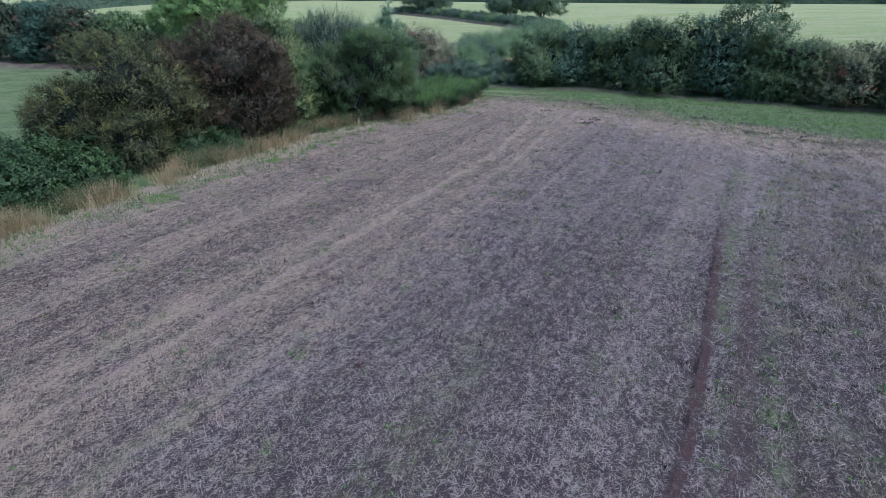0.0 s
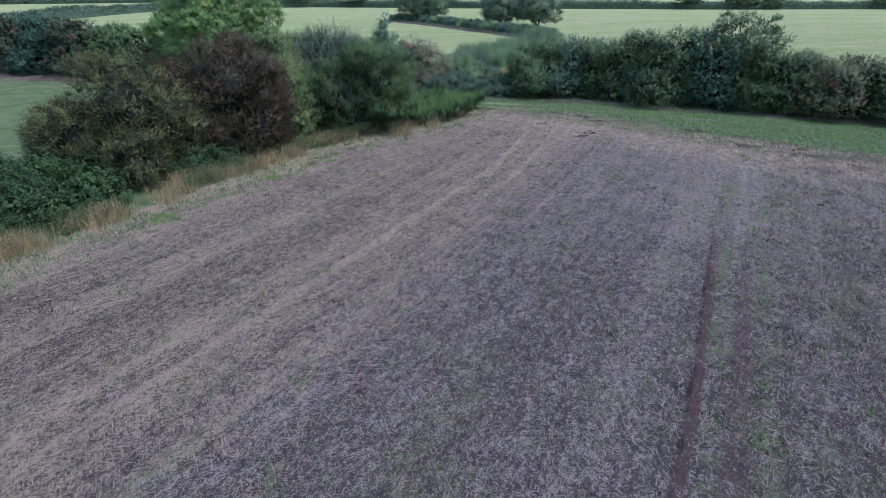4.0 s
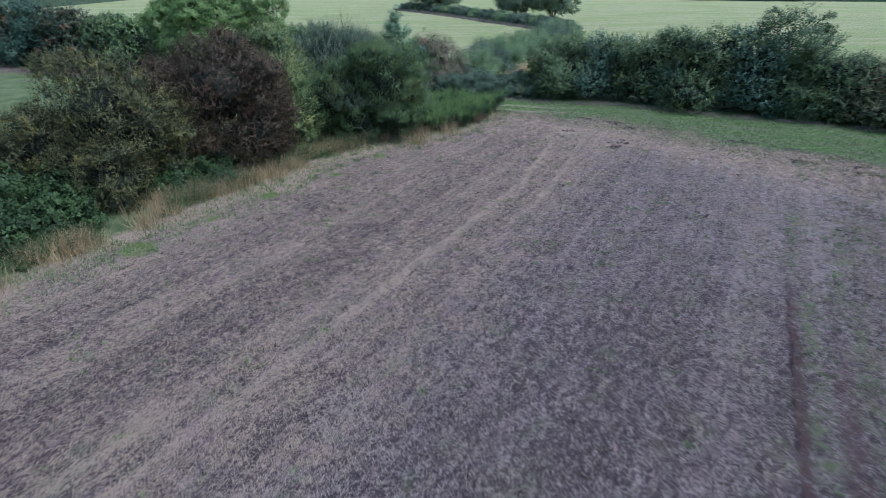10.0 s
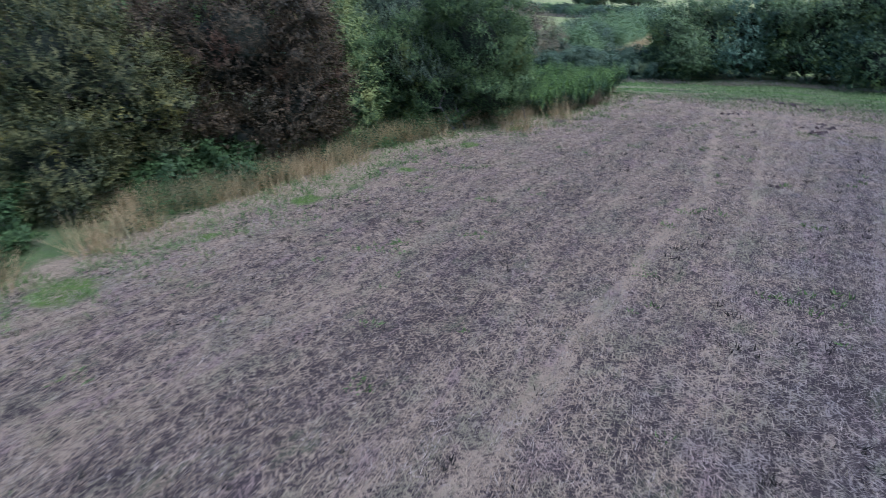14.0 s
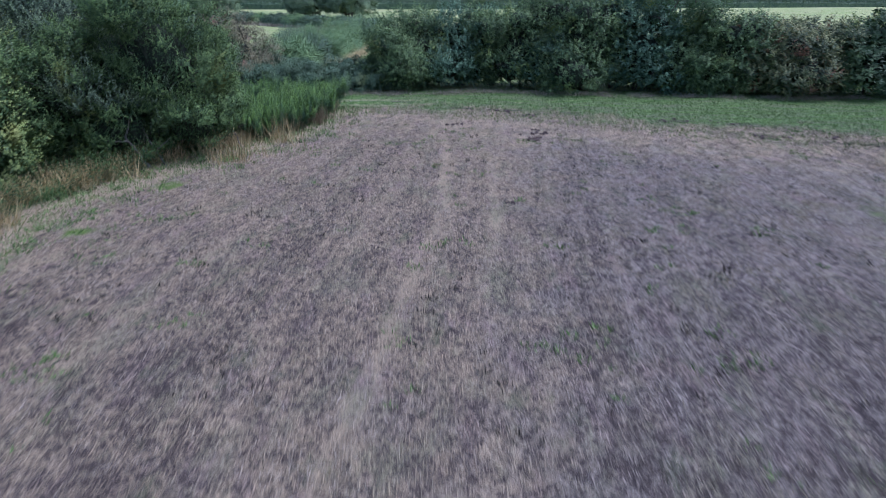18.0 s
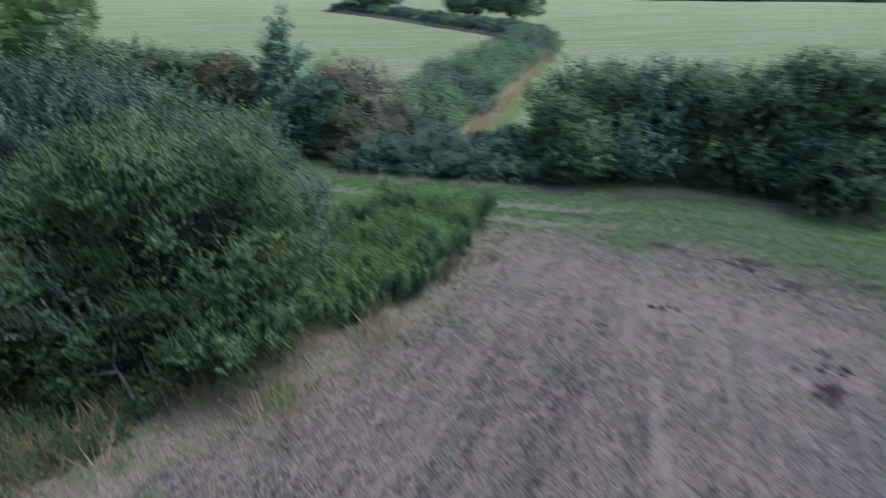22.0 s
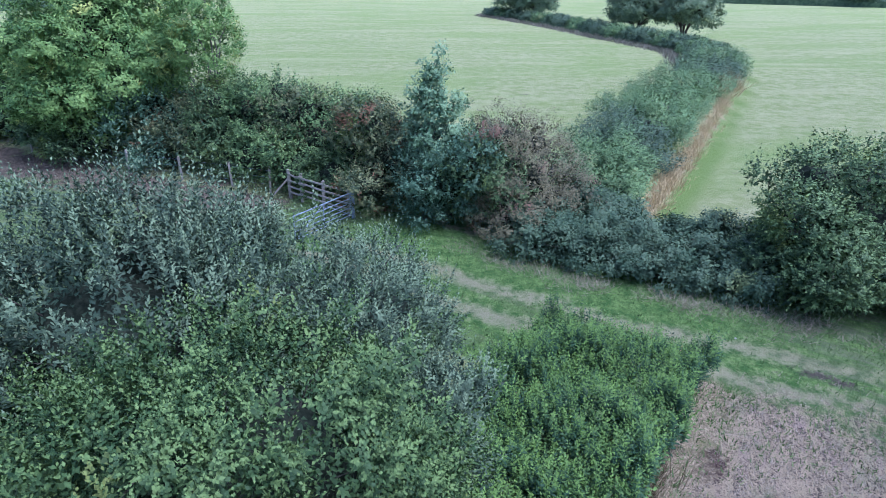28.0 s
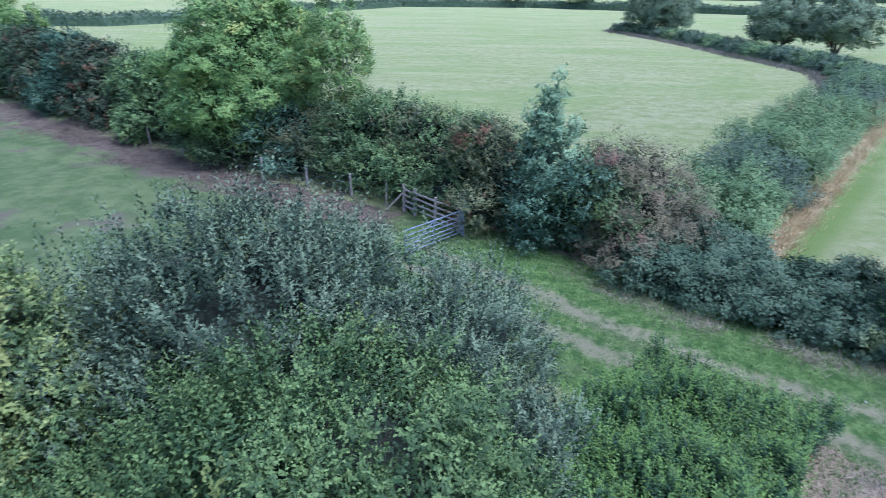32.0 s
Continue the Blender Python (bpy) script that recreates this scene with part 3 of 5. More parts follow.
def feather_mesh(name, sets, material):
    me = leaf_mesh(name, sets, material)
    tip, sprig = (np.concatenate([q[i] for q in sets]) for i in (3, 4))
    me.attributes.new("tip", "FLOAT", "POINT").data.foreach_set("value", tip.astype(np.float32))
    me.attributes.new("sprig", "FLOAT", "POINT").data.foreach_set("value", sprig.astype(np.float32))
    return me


def shell_points(lobes, n, seed, rough=0.3, bump=1.0, depth=0.3, low=0.2, least=0.35):
    """Points in the outer shell of a group of lobes (x, y, z, rx, ry, rz), with hollows and bulges, and the way out at each."""
    r = np.random.default_rng(seed)
    lobes = np.asarray(lobes, float)
    area = lobes[:, 3] * lobes[:, 4] + lobes[:, 3] * lobes[:, 5] + lobes[:, 4] * lobes[:, 5]
    which = r.choice(len(lobes), int(n * 3.2) + 8, p=area / area.sum())
    c, s = lobes[which, :3], lobes[which, 3:]
    d = unit(r.normal(0, 1, (len(which), 3)))
    lump = vnoise((c + d * s) * bump, seed) * 0.65 + vnoise((c + d * s) * bump * 2.3, seed + 1) * 0.35
    rad = 1 + rough * (lump - 0.5) * 2 - depth * r.random(len(which)) ** 1.6
    p = c + d * s * rad[:, None]
    out = unit(d / s)
    keep = (p[:, 2] > low * r.random(len(p))) & (out[:, 2] > -0.75)
    keep &= r.random(len(p)) < np.clip((lump - 0.1) * 3.0, least, 1)
    for j, lo in enumerate(lobes):
        keep &= ~(((((p - lo[:3]) / lo[3:]) ** 2).sum(1) < 0.6) & (which != j))
    return p[keep][:n], out[keep][:n]


def crown_points(lobes, n, seed, rough=0.3, bump=1.0, low=0.2, clump=0.4, depth=0.45):
    """Places for leaf sprays: clumps at the ends of branches all over the lobes, each with its own rounded top."""
    r = np.random.default_rng(seed + 50)
    lob = np.asarray(lobes, float)
    area = 4.2 * (lob[:, 3] * lob[:, 4] + lob[:, 3] * lob[:, 5] + lob[:, 4] * lob[:, 5]).sum() * 0.7
    c, out = shell_points(lob, max(12, int(area / (clump * clump * 2.5))), seed, rough, bump, 0.3, low)
    which = r.integers(0, len(c), n)
    size = (clump * r.uniform(0.55, 1.45, len(c)))[which]
    d = unit(r.normal(0, 1, (n, 3)) * 0.8 + out[which] * 1.2 + (0, 0, 0.55))
    p = c[which] + d * (size * (1 - depth * r.random(n) ** 1.5))[:, None] * (1.15, 1.15, 0.8)
    keep = p[:, 2] > 0.04
    return p[keep], unit(d + out[which] * 0.7)[keep]


def billow(lobes, count, seed, lo, hi):
    """Smaller masses standing out of a crown's larger ones, as the ends of its boughs do."""
    r = np.random.default_rng(seed + 70)
    p, out = shell_points(lobes, count, seed + 71, 0.1, 0.6, 0.12, 0.8, 0.6)
    s = r.uniform(lo, hi, len(p))
    return [(*q, a * r.uniform(0.9, 1.3), a * r.uniform(0.9, 1.3), a * r.uniform(0.6, 0.85)) for q, a in zip(p + (0, 0, 0.1), s)]


def tube(points, radii, sides=6):
    """A tapered limb along points. Returns verts and quads."""
    pts = np.asarray(points, float)
    dirs = unit(np.gradient(pts, axis=0))
    side = unit(np.cross(dirs, (0.31, 0.87, 0.12)))
    other = np.cross(dirs, side)
    a = np.linspace(0, 2 * math.pi, sides, endpoint=False)
    ring = side[:, None] * np.cos(a)[None, :, None] + other[:, None] * np.sin(a)[None, :, None]
    v = (pts[:, None] + ring * np.asarray(radii)[:, None, None]).reshape(-1, 3)
    f = [(i * sides + j, i * sides + (j + 1) % sides, (i + 1) * sides + (j + 1) % sides, (i + 1) * sides + j) for i in range(len(pts) - 1) for j in range(sides)]
    return v, np.array(f)


def joined(pieces):
    vs, fs, k = [], [], 0
    for v, f in pieces:
        vs.append(v), fs.append(f + k)
        k += len(v)
    return np.concatenate(vs), np.concatenate(fs)


def limb(a, b, r0, r1, r, bend=0.12, steps=7, sag=0.0):
    a, b = np.asarray(a, float), np.asarray(b, float)
    s = np.linspace(0, 1, steps)[:, None]
    span = np.linalg.norm(b - a)
    off = np.cumsum(r.normal(0, bend * span / steps, (steps, 3)), 0) * np.sin(s * math.pi * 0.5)
    pts = a + (b - a) * s + off
    pts[:, 2] += sag * span * np.sin(s[:, 0] * math.pi)
    pts[0] = a
    return tube(pts, r0 + (r1 - r0) * s[:, 0] ** 0.8)


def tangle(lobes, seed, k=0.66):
    """A lumpy core added for the twigs inside a crown: it blocks light, and its dark colour is the shade seen where the
    leaves part.
    """
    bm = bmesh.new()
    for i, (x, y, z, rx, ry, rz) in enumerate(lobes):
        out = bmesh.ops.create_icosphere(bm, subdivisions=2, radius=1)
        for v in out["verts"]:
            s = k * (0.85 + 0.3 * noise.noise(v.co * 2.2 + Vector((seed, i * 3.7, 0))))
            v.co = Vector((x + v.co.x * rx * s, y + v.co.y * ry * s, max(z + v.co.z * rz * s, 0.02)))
    me = bpy.data.meshes.new("crown_shade_core")
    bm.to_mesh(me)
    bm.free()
    me.materials.append(SHADE_CORE)
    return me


def bush(name, at, lobes, leaf, label, category, n=20000, size=(0.1, 0.055), k=6, twig=0.35, stems=5, stem=0.07, upright=0.25, seed=1, group="",
         rough=0.3, bump=1.0, bark=None, inner=1.0, spread=0.9, sway=0.5, low=0.15, twigs=40, clump=0.4, shoots=0, near=False, loose=0.25, depth=0.45, core=0.62, feather=None, kite=False, puffs=0, puff=(0.5, 0.9)):
    """A shrub or tree: stems and limbs, twigs, inner leaves in the shade, and a crown of leaf sprays. Lobes lie round its foot."""
    r = np.random.default_rng(seed + 100)
    bark = bark or BARK
    ob = thing(name, at, label, category, group)
    main = list(lobes)
    lobes = main + (billow(lobes, puffs, seed, *puff) if puffs else [])
    lob = np.asarray(lobes, float)
    wood = []
    for i in range(stems):
        tgt = lob[i % len(lob)]
        foot = np.r_[r.normal(0, 0.12 * math.sqrt(stems), 2), -0.1]
        top = tgt[:3] + r.uniform(-0.35, 0.35, 3) * tgt[3:] + (0, 0, 0.25 * tgt[5])
        fork = foot + (top - foot) * r.uniform(0.3, 0.5)
        stem_mesh = limb(foot, fork, stem, stem * 0.75, r)
        limbs = [limb(fork, tgt[:3] + unit(r.normal(0, 1, 3) + (0, 0, 0.4)) * tgt[3:] * r.uniform(0.6, 0.85), stem * 0.6, stem * 0.14, r, 0.25) for _ in range(4)]
        if near:
            trunk = part("stem", mesh_np("stem", *stem_mesh, bark, True), ob)
            for piece in limbs:
                part("limb", mesh_np("limb", *piece, bark, True), trunk)
        else:
            wood += [stem_mesh, *limbs]
    if wood:
        tagged(part("limb_work", mesh_np("limb_work", *joined(wood), bark, True), ob), kind="stuff")
    if twigs:
        p, out = shell_points(lob, twigs, seed + 5, rough, bump, 0.25, low)
        tw = [limb(q - o * 0.9 - (0, 0, 0.2), q + o * 0.3, 0.014, 0.004, r, 0.2, 5) for q, o in zip(p, out)]
        tagged(part("twig_mass", mesh_np("twig_mass", *joined(tw), bark, True), ob), kind="stuff")
    # an added core blocks light and darkens the gaps in the crown
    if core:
        tagged(part("crown_shade_core", tangle(main, seed, core), ob), kind="stuff")
    shrink = lob.copy()
    shrink[:, 3:] *= 0.8
    p, out = shell_points(shrink, int((500 + n * 0.055) * inner), seed + 9, 0.2, bump, 0.5, 0.3)
    part("inner_foliage", leaf_mesh("inner_foliage", [leaves(p, out, 3, *((size[0] * 1.15, size[1] * 1.3) if feather else (0.07 + size[0] * 1.1, 0.04 + size[1] * 1.2)), 0.4, 1.0, 0.9, seed=seed + 10)], leaf), ob)
    if feather:
        count, per, long, bend, stray = feather
        p, out = crown_points(lob, count, seed, rough, bump, low, clump, 0.5)
        up = unit(out * 0.75 + (0, 0, upright))
        sets = [feathers(p - up * long * 0.6, up, out, per, long, size, seed + 2, bend, 0.95, stray, kite)]
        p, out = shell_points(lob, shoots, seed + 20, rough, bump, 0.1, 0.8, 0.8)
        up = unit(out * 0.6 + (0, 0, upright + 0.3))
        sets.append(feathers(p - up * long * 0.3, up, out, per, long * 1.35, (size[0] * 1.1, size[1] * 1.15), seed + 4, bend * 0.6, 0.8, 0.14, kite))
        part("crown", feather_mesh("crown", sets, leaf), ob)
        return ob
    p, out = crown_points(lob, int(n * 1.9) // k, seed, rough, bump, low, clump, depth)
    sprays = [leaves(p, out + (0, 0, upright), k, size[0], size[1], twig, spread, sway, out + (0, 0, 0.25 + 0.5 * upright), seed + 2, loose)]
    if shoots:
        p, out = shell_points(lob, shoots, seed + 20, rough, bump, 0.05, 1.5)
        up = out * 0.5 + (0, 0, 1.0)
        sprays.append(leaves(p + unit(up) * 0.2, up, 16, size[0], size[1], 0.7, 0.75, 0.15, up, seed + 21, 0.06))
    part("crown", leaf_mesh("crown", sprays, leaf), ob)
    return ob


def blades(points, height, width, lean, material, name, label, category, seed=0, heading=None, parent=None, jitter=0.4):
    """Grass, straw or stalks: one slim blade at each point, all one mesh."""
    r = np.random.default_rng(seed)
    n = len(points)
    a = r.uniform(0, 2 * math.pi, n) if heading is None else heading + r.normal(0, 0.6, n) + (math.pi * r.integers(0, 2, n) if np.ndim(heading) == 0 else 0)
    tilt = np.clip(r.normal(lean, jitter, n), 0.02, 1.52)
    d = np.c_[np.cos(a) * np.sin(tilt), np.sin(a) * np.sin(tilt), np.cos(tilt)]
    w = unit(np.cross(d, r.normal(0, 1, (n, 3)) + (0, 0, 0.2))) * (width * r.uniform(0.6, 1.3, (n, 1)) * 0.5)
    h = (height * r.uniform(0.5, 1.3, (n, 1)))
    v = np.stack([points - w, points + w, points + d * h + w * 0.2], 1).reshape(-1, 3)
    me = mesh_np(name, v, np.arange(len(v)).reshape(-1, 3), material)
    return tagged(new(name, me), label, category, kind="stuff")


def scatter(n, box, weight, seed):
    """Points on the ground in box (x0, y0, x1, y1), kept by weight(p, zones)."""
    r = np.random.default_rng(seed)
    p = np.c_[r.uniform(box[0], box[2], n), r.uniform(box[1], box[3], n)]
    z = zones(p)
    keep = r.random(n) < weight(p, z)
    p = p[keep]
    return np.c_[p, ground_height(p)]


def tufts(n, per, box, weight, seed, radius=0.18):
    """Blade feet gathered in tufts, and the way each leans from its tuft."""
    r = np.random.default_rng(seed)
    c = scatter(n, box, weight, seed)
    which = np.repeat(np.arange(len(c)), per)
    off = r.normal(0, radius, (len(which), 2))
    return np.c_[c[which, :2] + off, c[which, 2]], np.arctan2(off[:, 1], off[:, 0])


# ---- the hedge along the field's margin ----
bush("goat_willow", (-5.6, 44.3, 0), [(-2.35, 0.1, 3.4, 2.8, 2.5, 3.0), (-4.6, -0.7, 2.5, 2.4, 2.5, 2.95), (-0.2, 1.8, 2.6, 2.4, 2.8, 2.4), (0.95, 3.4, 1.9, 1.75, 2.5, 2.35), (2.4, 0.9, 1.6, 1.3, 1.4, 1.6), (2.1, -0.7, 1.2, 1.2, 1.2, 1.4), (-0.6, -1.6, 2.3, 2.5, 1.8, 2.2), (-2.5, 1.2, 4.2, 1.2, 1.4, 2.1)],
     LEAF["grey_willow"], "broad grey-green willow bush with upright shoots beside the field", "bush", n=50000, size=(0.105, 0.042), feather=(9500, 18, 0.6, 0.25, 0.2), shoots=2600, kite=True,
     inner=4, stems=9, stem=0.08, upright=1.0, seed=11, spread=0.72, sway=0.22, rough=0.3, clump=0.36, core=0.68, near=True, puffs=26, puff=(0.5, 0.95))
bush("sallow", (-4.9, 41.9, 0), [(0.2, 0.3, 3.3, 2.4, 2.0, 2.55), (1.2, 1.2, 2.3, 1.45, 1.5, 1.9), (-2.9, -0.1, 2.3, 1.9, 1.6, 2.1), (-4.5, -1.0, 2.1, 1.6, 1.4, 2.1), (1.2, -0.6, 1.3, 1.5, 1.1, 1.2), (-1.2, -0.8, 1.2, 1.6, 1.0, 1.2)],
     LEAF["sallow"], "yellow-green sallow bush leaning out over the field margin", "bush", n=50000, size=(0.078, 0.046), feather=(14000, 13, 0.38, 0.35, 0.42), shoots=1500, kite=True, stems=7, stem=0.07,
     upright=0.75, seed=12, rough=0.42, bump=1.0, core=0.62, inner=3.5, clump=0.42, near=True, puffs=18, puff=(0.5, 0.9))
bush("hazel_bush", (-10.9, 41.5, 0), [(0, 0, 3.7, 1.4, 1.5, 2.65), (0.7, -1.2, 2.3, 1.2, 1.4, 2.0), (1.1, -2.2, 1.4, 1.1, 1.2, 1.5)], LEAF["tall_hazel"],
     "yellow-green tall hazel bush between hawthorn and willow", "bush", n=36000, size=(0.13, 0.08), stems=6, upright=0.6, seed=13, clump=0.36, near=True, shoots=700, puffs=14, feather=(5000, 12, 0.5, 0.3, 0.35), inner=2)
bush("hawthorn", (-12.7, 35.9, 0), [(0, 0, 3.7, 3.0, 2.8, 2.8), (1.5, -0.7, 1.7, 1.9, 1.7, 1.7), (-1.2, -1.2, 1.6, 1.9, 1.6, 1.7), (-2.2, 0, 2.4, 1.8, 2.0, 2.2), (1.9, 0.5, 2.6, 1.7, 1.8, 2.2), (0.2, -1.9, 1.0, 2.0, 1.1, 1.2)], LEAF["red_thorn"],
     "large dark hawthorn tree turning reddish brown", "tree", n=50000, size=(0.105, 0.062), stems=5, stem=0.12, seed=14, rough=0.42, bump=0.8, clump=0.36, near=True, shoots=700, puffs=26, puff=(0.5, 1.0), feather=(9000, 13, 0.55, 0.4, 0.38), upright=0.1, inner=2.5)
bush("hawthorn", (-16.7, 31.3, 0), [(0.4, 0.2, 3.5, 2.6, 2.4, 2.4), (-1.8, -0.8, 1.8, 2.1, 2.0, 2.0), (1.8, 0.9, 2.6, 2.0, 1.9, 2.1), (0.4, -1.5, 1.4, 2.0, 1.6, 1.5), (-3.2, 0.6, 1.2, 1.5, 1.7, 1.4), (1.3, -2.0, 1.0, 1.7, 1.3, 1.2)], LEAF["yellow_thorn"],
     "untidy hawthorn with yellowing leaves and bare twigs", "tree", n=52000, size=(0.1, 0.058), stems=6, stem=0.09, seed=15, rough=0.5, bump=0.75, twigs=160, clump=0.36, near=True, shoots=800, puffs=26, puff=(0.45, 0.9), feather=(9500, 13, 0.5, 0.4, 0.42), upright=0.3, inner=2.5)
for i, (x, y, s) in enumerate([(-17.0, 27.4, 0.85), (-18.4, 25.3, 1.2), (-19.4, 22.3, 1.15), (-20.6, 19.2, 1.1), (-21.6, 15.8, 1.2), (-23.4, 12.5, 1.3), (-14.0, 32.2, 0.7), (-12.6, 33.3, 0.65)]):
    bush("bramble_patch", (x, y, 0), [(0, 0, 0.5 * s, 1.8 * s, 1.7 * s, 0.8 * s), (-1.0, 0.9, 0.6 * s, 1.5 * s, 1.5 * s, 1.0 * s), (0.6, -1.0, 0.4 * s, 1.2 * s, 1.2 * s, 0.8 * s)], LEAF["fresh_bramble"],
         "low dark green bramble tangle at the field edge", "bramble", n=5600, size=(0.15, 0.1), puffs=6, puff=(0.3, 0.55), stems=5, stem=0.02, seed=30 + i, low=0.05, twigs=20,
         group="brambles along the margin", rough=0.6, clump=0.28, shoots=30)

# ---- the hedge beyond the track, with the gate ----
BACK = [(-1.2, 60.3, 2.0, 4.6, "rust"), (-4.6, 60.4, 1.9, 4.2, "elm"), (-3.0, 60.8, 1.8, 3.9, "hawthorn"), (-7.2, 62.0, 2.0, 4.7, "berried"), (-9.2, 63.4, 1.9, 4.5, "hawthorn"), (-11.2, 64.2, 2.1, 4.9, "hazel"), (-12.9, 64.8, 1.9, 4.6, "berried"),
        (-14.6, 65.0, 2.1, 5.1, "hazel"), (-16.6, 65.5, 2.2, 5.0, "hawthorn"), (-19.0, 65.9, 2.2, 4.4, "berried"), (-21.4, 66.4, 2.4, 5.2, "elm"), (-24.6, 66.8, 2.3, 3.8, "hawthorn"), (-28.8, 68.6, 2.5, 5.0, "hawthorn"),
        (-32.8, 69.8, 2.5, 5.6, "hazel"), (-37.0, 71.2, 2.6, 5.6, "hawthorn"), (-41.4, 72.6, 2.6, 5.8, "berried"), (-46.0, 73.8, 2.7, 6.0, "elm"),
        (-50.8, 75.4, 2.8, 6.2, "berried"), (-55.8, 77.2, 2.8, 6.2, "hawthorn"), (-61.0, 79.2, 2.9, 6.0, "hazel"), (-67.0, 81.4, 3.2, 6.0, "hawthorn")]
WORDS = {"rust": "rust-tinged half-bare hawthorn bush", "elm": "dark blue-green elm bush", "berried": "dark green hawthorn bush flecked with red",
         "hawthorn": "dense dark green hawthorn bush", "hazel": "fresh green hazel bush", "far": "dark green bush"}


def hedge_lobes(w, h, r):
    """The masses of one hedge bush: a trunk of leaves to the ground, with uneven shoulders and tops."""
    lob = [(0, 0, h * 0.42, w * 0.95, w * 0.85, h * 0.42)]
    lob += [(r.uniform(-0.75, 0.75) * w, r.uniform(-0.7, 0.3) * w, h * r.uniform(0.16, 0.3), w * r.uniform(0.6, 0.8), w * 0.65, h * 0.27) for _ in range(3)]
    lob += [(r.uniform(-0.6, 0.6) * w, r.uniform(-0.4, 0.4) * w, h * r.uniform(0.62, 0.78), w * r.uniform(0.4, 0.65), w * 0.5, h * r.uniform(0.18, 0.26)) for _ in range(3)]
    return lob


for i, (x, y, w, h, kind) in enumerate(BACK):
    r = np.random.default_rng(60 + i)
    lob = hedge_lobes(w, h, r)
    bush("hedge_bush", (x, y, 0), lob, LEAF[kind], WORDS[kind] + " in the back hedge", "bush", n=13000 if x > -25 else 6000, size=(0.08, 0.048) if kind == "rust" else (0.14, 0.085) if x > -25 else (0.24, 0.15), puffs=0 if kind == "rust" else 16, puff=(0.4, 0.85), feather=None if kind == "rust" or x < -40 else (1800, 10, 0.48, 0.4, 0.42), shoots=0 if kind == "rust" else 140, upright=0.35,
         stems=3, seed=70 + i, group="bushes of the back hedge", core=0.42 if kind == "rust" else 0.6, inner=1.0, rough=0.34, clump=0.42, twigs=420 if kind == "rust" else 30, bark=ASH_BARK if kind == "rust" else None)
bush("young_elm", (-5.3, 60.6, 0), [(0, 0, 3.6, 1.1, 1.0, 1.3), (0.35, 0.1, 4.7, 0.75, 0.6, 0.4), (-0.35, 0, 5.2, 0.6, 0.5, 0.35), (0.15, 0, 5.8, 0.45, 0.4, 0.4), (0, 0, 6.5, 0.22, 0.22, 0.5), (0.75, 0, 4.9, 0.5, 0.4, 0.25), (-0.75, 0.1, 4.5, 0.55, 0.4, 0.22)], LEAF["young_elm"],
     "slim young elm rising above the hedge in tiers", "tree", n=3600, inner=0.25, size=(0.15, 0.09), stems=1, stem=0.07, seed=91, rough=0.4, bump=1.6, low=2.0, core=0, clump=0.24, upright=0.1)
bush("ash_tree", (-25.0, 67.6, 0), [(0, 0, 5.6, 3.4, 3.2, 3.2), (-2.2, -0.8, 4.2, 2.2, 2.2, 2.3), (2.2, -0.6, 4.4, 2.2, 2.1, 2.5), (0.3, -1.8, 3.2, 2.4, 1.7, 2.0), (0.5, 0.2, 7.6, 2.1, 2.0, 2.0)], LEAF["ash"],
     "tall bright green ash tree standing in the hedge", "tree", n=42000, clump=0.55, puffs=34, puff=(0.7, 1.3), size=(0.2, 0.1), k=9, twig=0.5, stems=4, stem=0.16, seed=92, bark=ASH_BARK, rough=0.34, bump=0.7, upright=-0.15)
bush("ash_tree", (-18.3, 66.6, 0), [(0, 0, 6.2, 1.7, 1.6, 1.9), (0.4, 0, 7.7, 1.2, 1.2, 1.3), (-1.0, 0.2, 5.0, 1.7, 1.6, 1.6)], LEAF["ash"],
     "slender airy ash tree in the hedge", "tree", n=9000, puffs=8, puff=(0.5, 0.9), clump=0.42, core=0, inner=0.3, size=(0.17, 0.08), k=8, twig=0.45, stems=2, stem=0.1, seed=93, bark=ASH_BARK, rough=0.45, bump=0.9, low=2.5)
bush("ash_tree", (-70.0, 84.5, 0), [(0, 0, 5.5, 4.2, 4.0, 3.6)], LEAF["ash"], "rounded ash tree at the hedge's far end", "tree", n=8000, clump=0.8, size=(0.26, 0.15), stems=3, stem=0.2, seed=94, bark=ASH_BARK)
for i, (x, y, s) in enumerate([(-0.6, 58.0, 0.9), (1.4, 57.3, 0.85), (3.4, 56.7, 0.75), (5.2, 56.2, 0.8), (7.1, 55.8, 1.0), (6.4, 57.4, 0.8), (2.6, 58.4, 0.8), (0.8, 59.4, 1.0), (4.4, 57.6, 0.75)]):
    bush("bramble_patch", (x, y, 0), [(0, 0, 0.5 * s, 1.5 + 0.3 * s, 1.2 + 0.2 * s, 0.8 * s), (0.6, 0.5, 0.6 * s, 1.2 * s + 0.2, 1.3 * s, 0.9 * s)], LEAF["bramble"],
         "grey-green bramble bank above withered grass beside the track", "bramble", n=8000, size=(0.11, 0.075), stems=5, stem=0.02, seed=40 + i, low=0.1, twigs=25, puffs=6, puff=(0.3, 0.55),
         group="brambles beside the track")

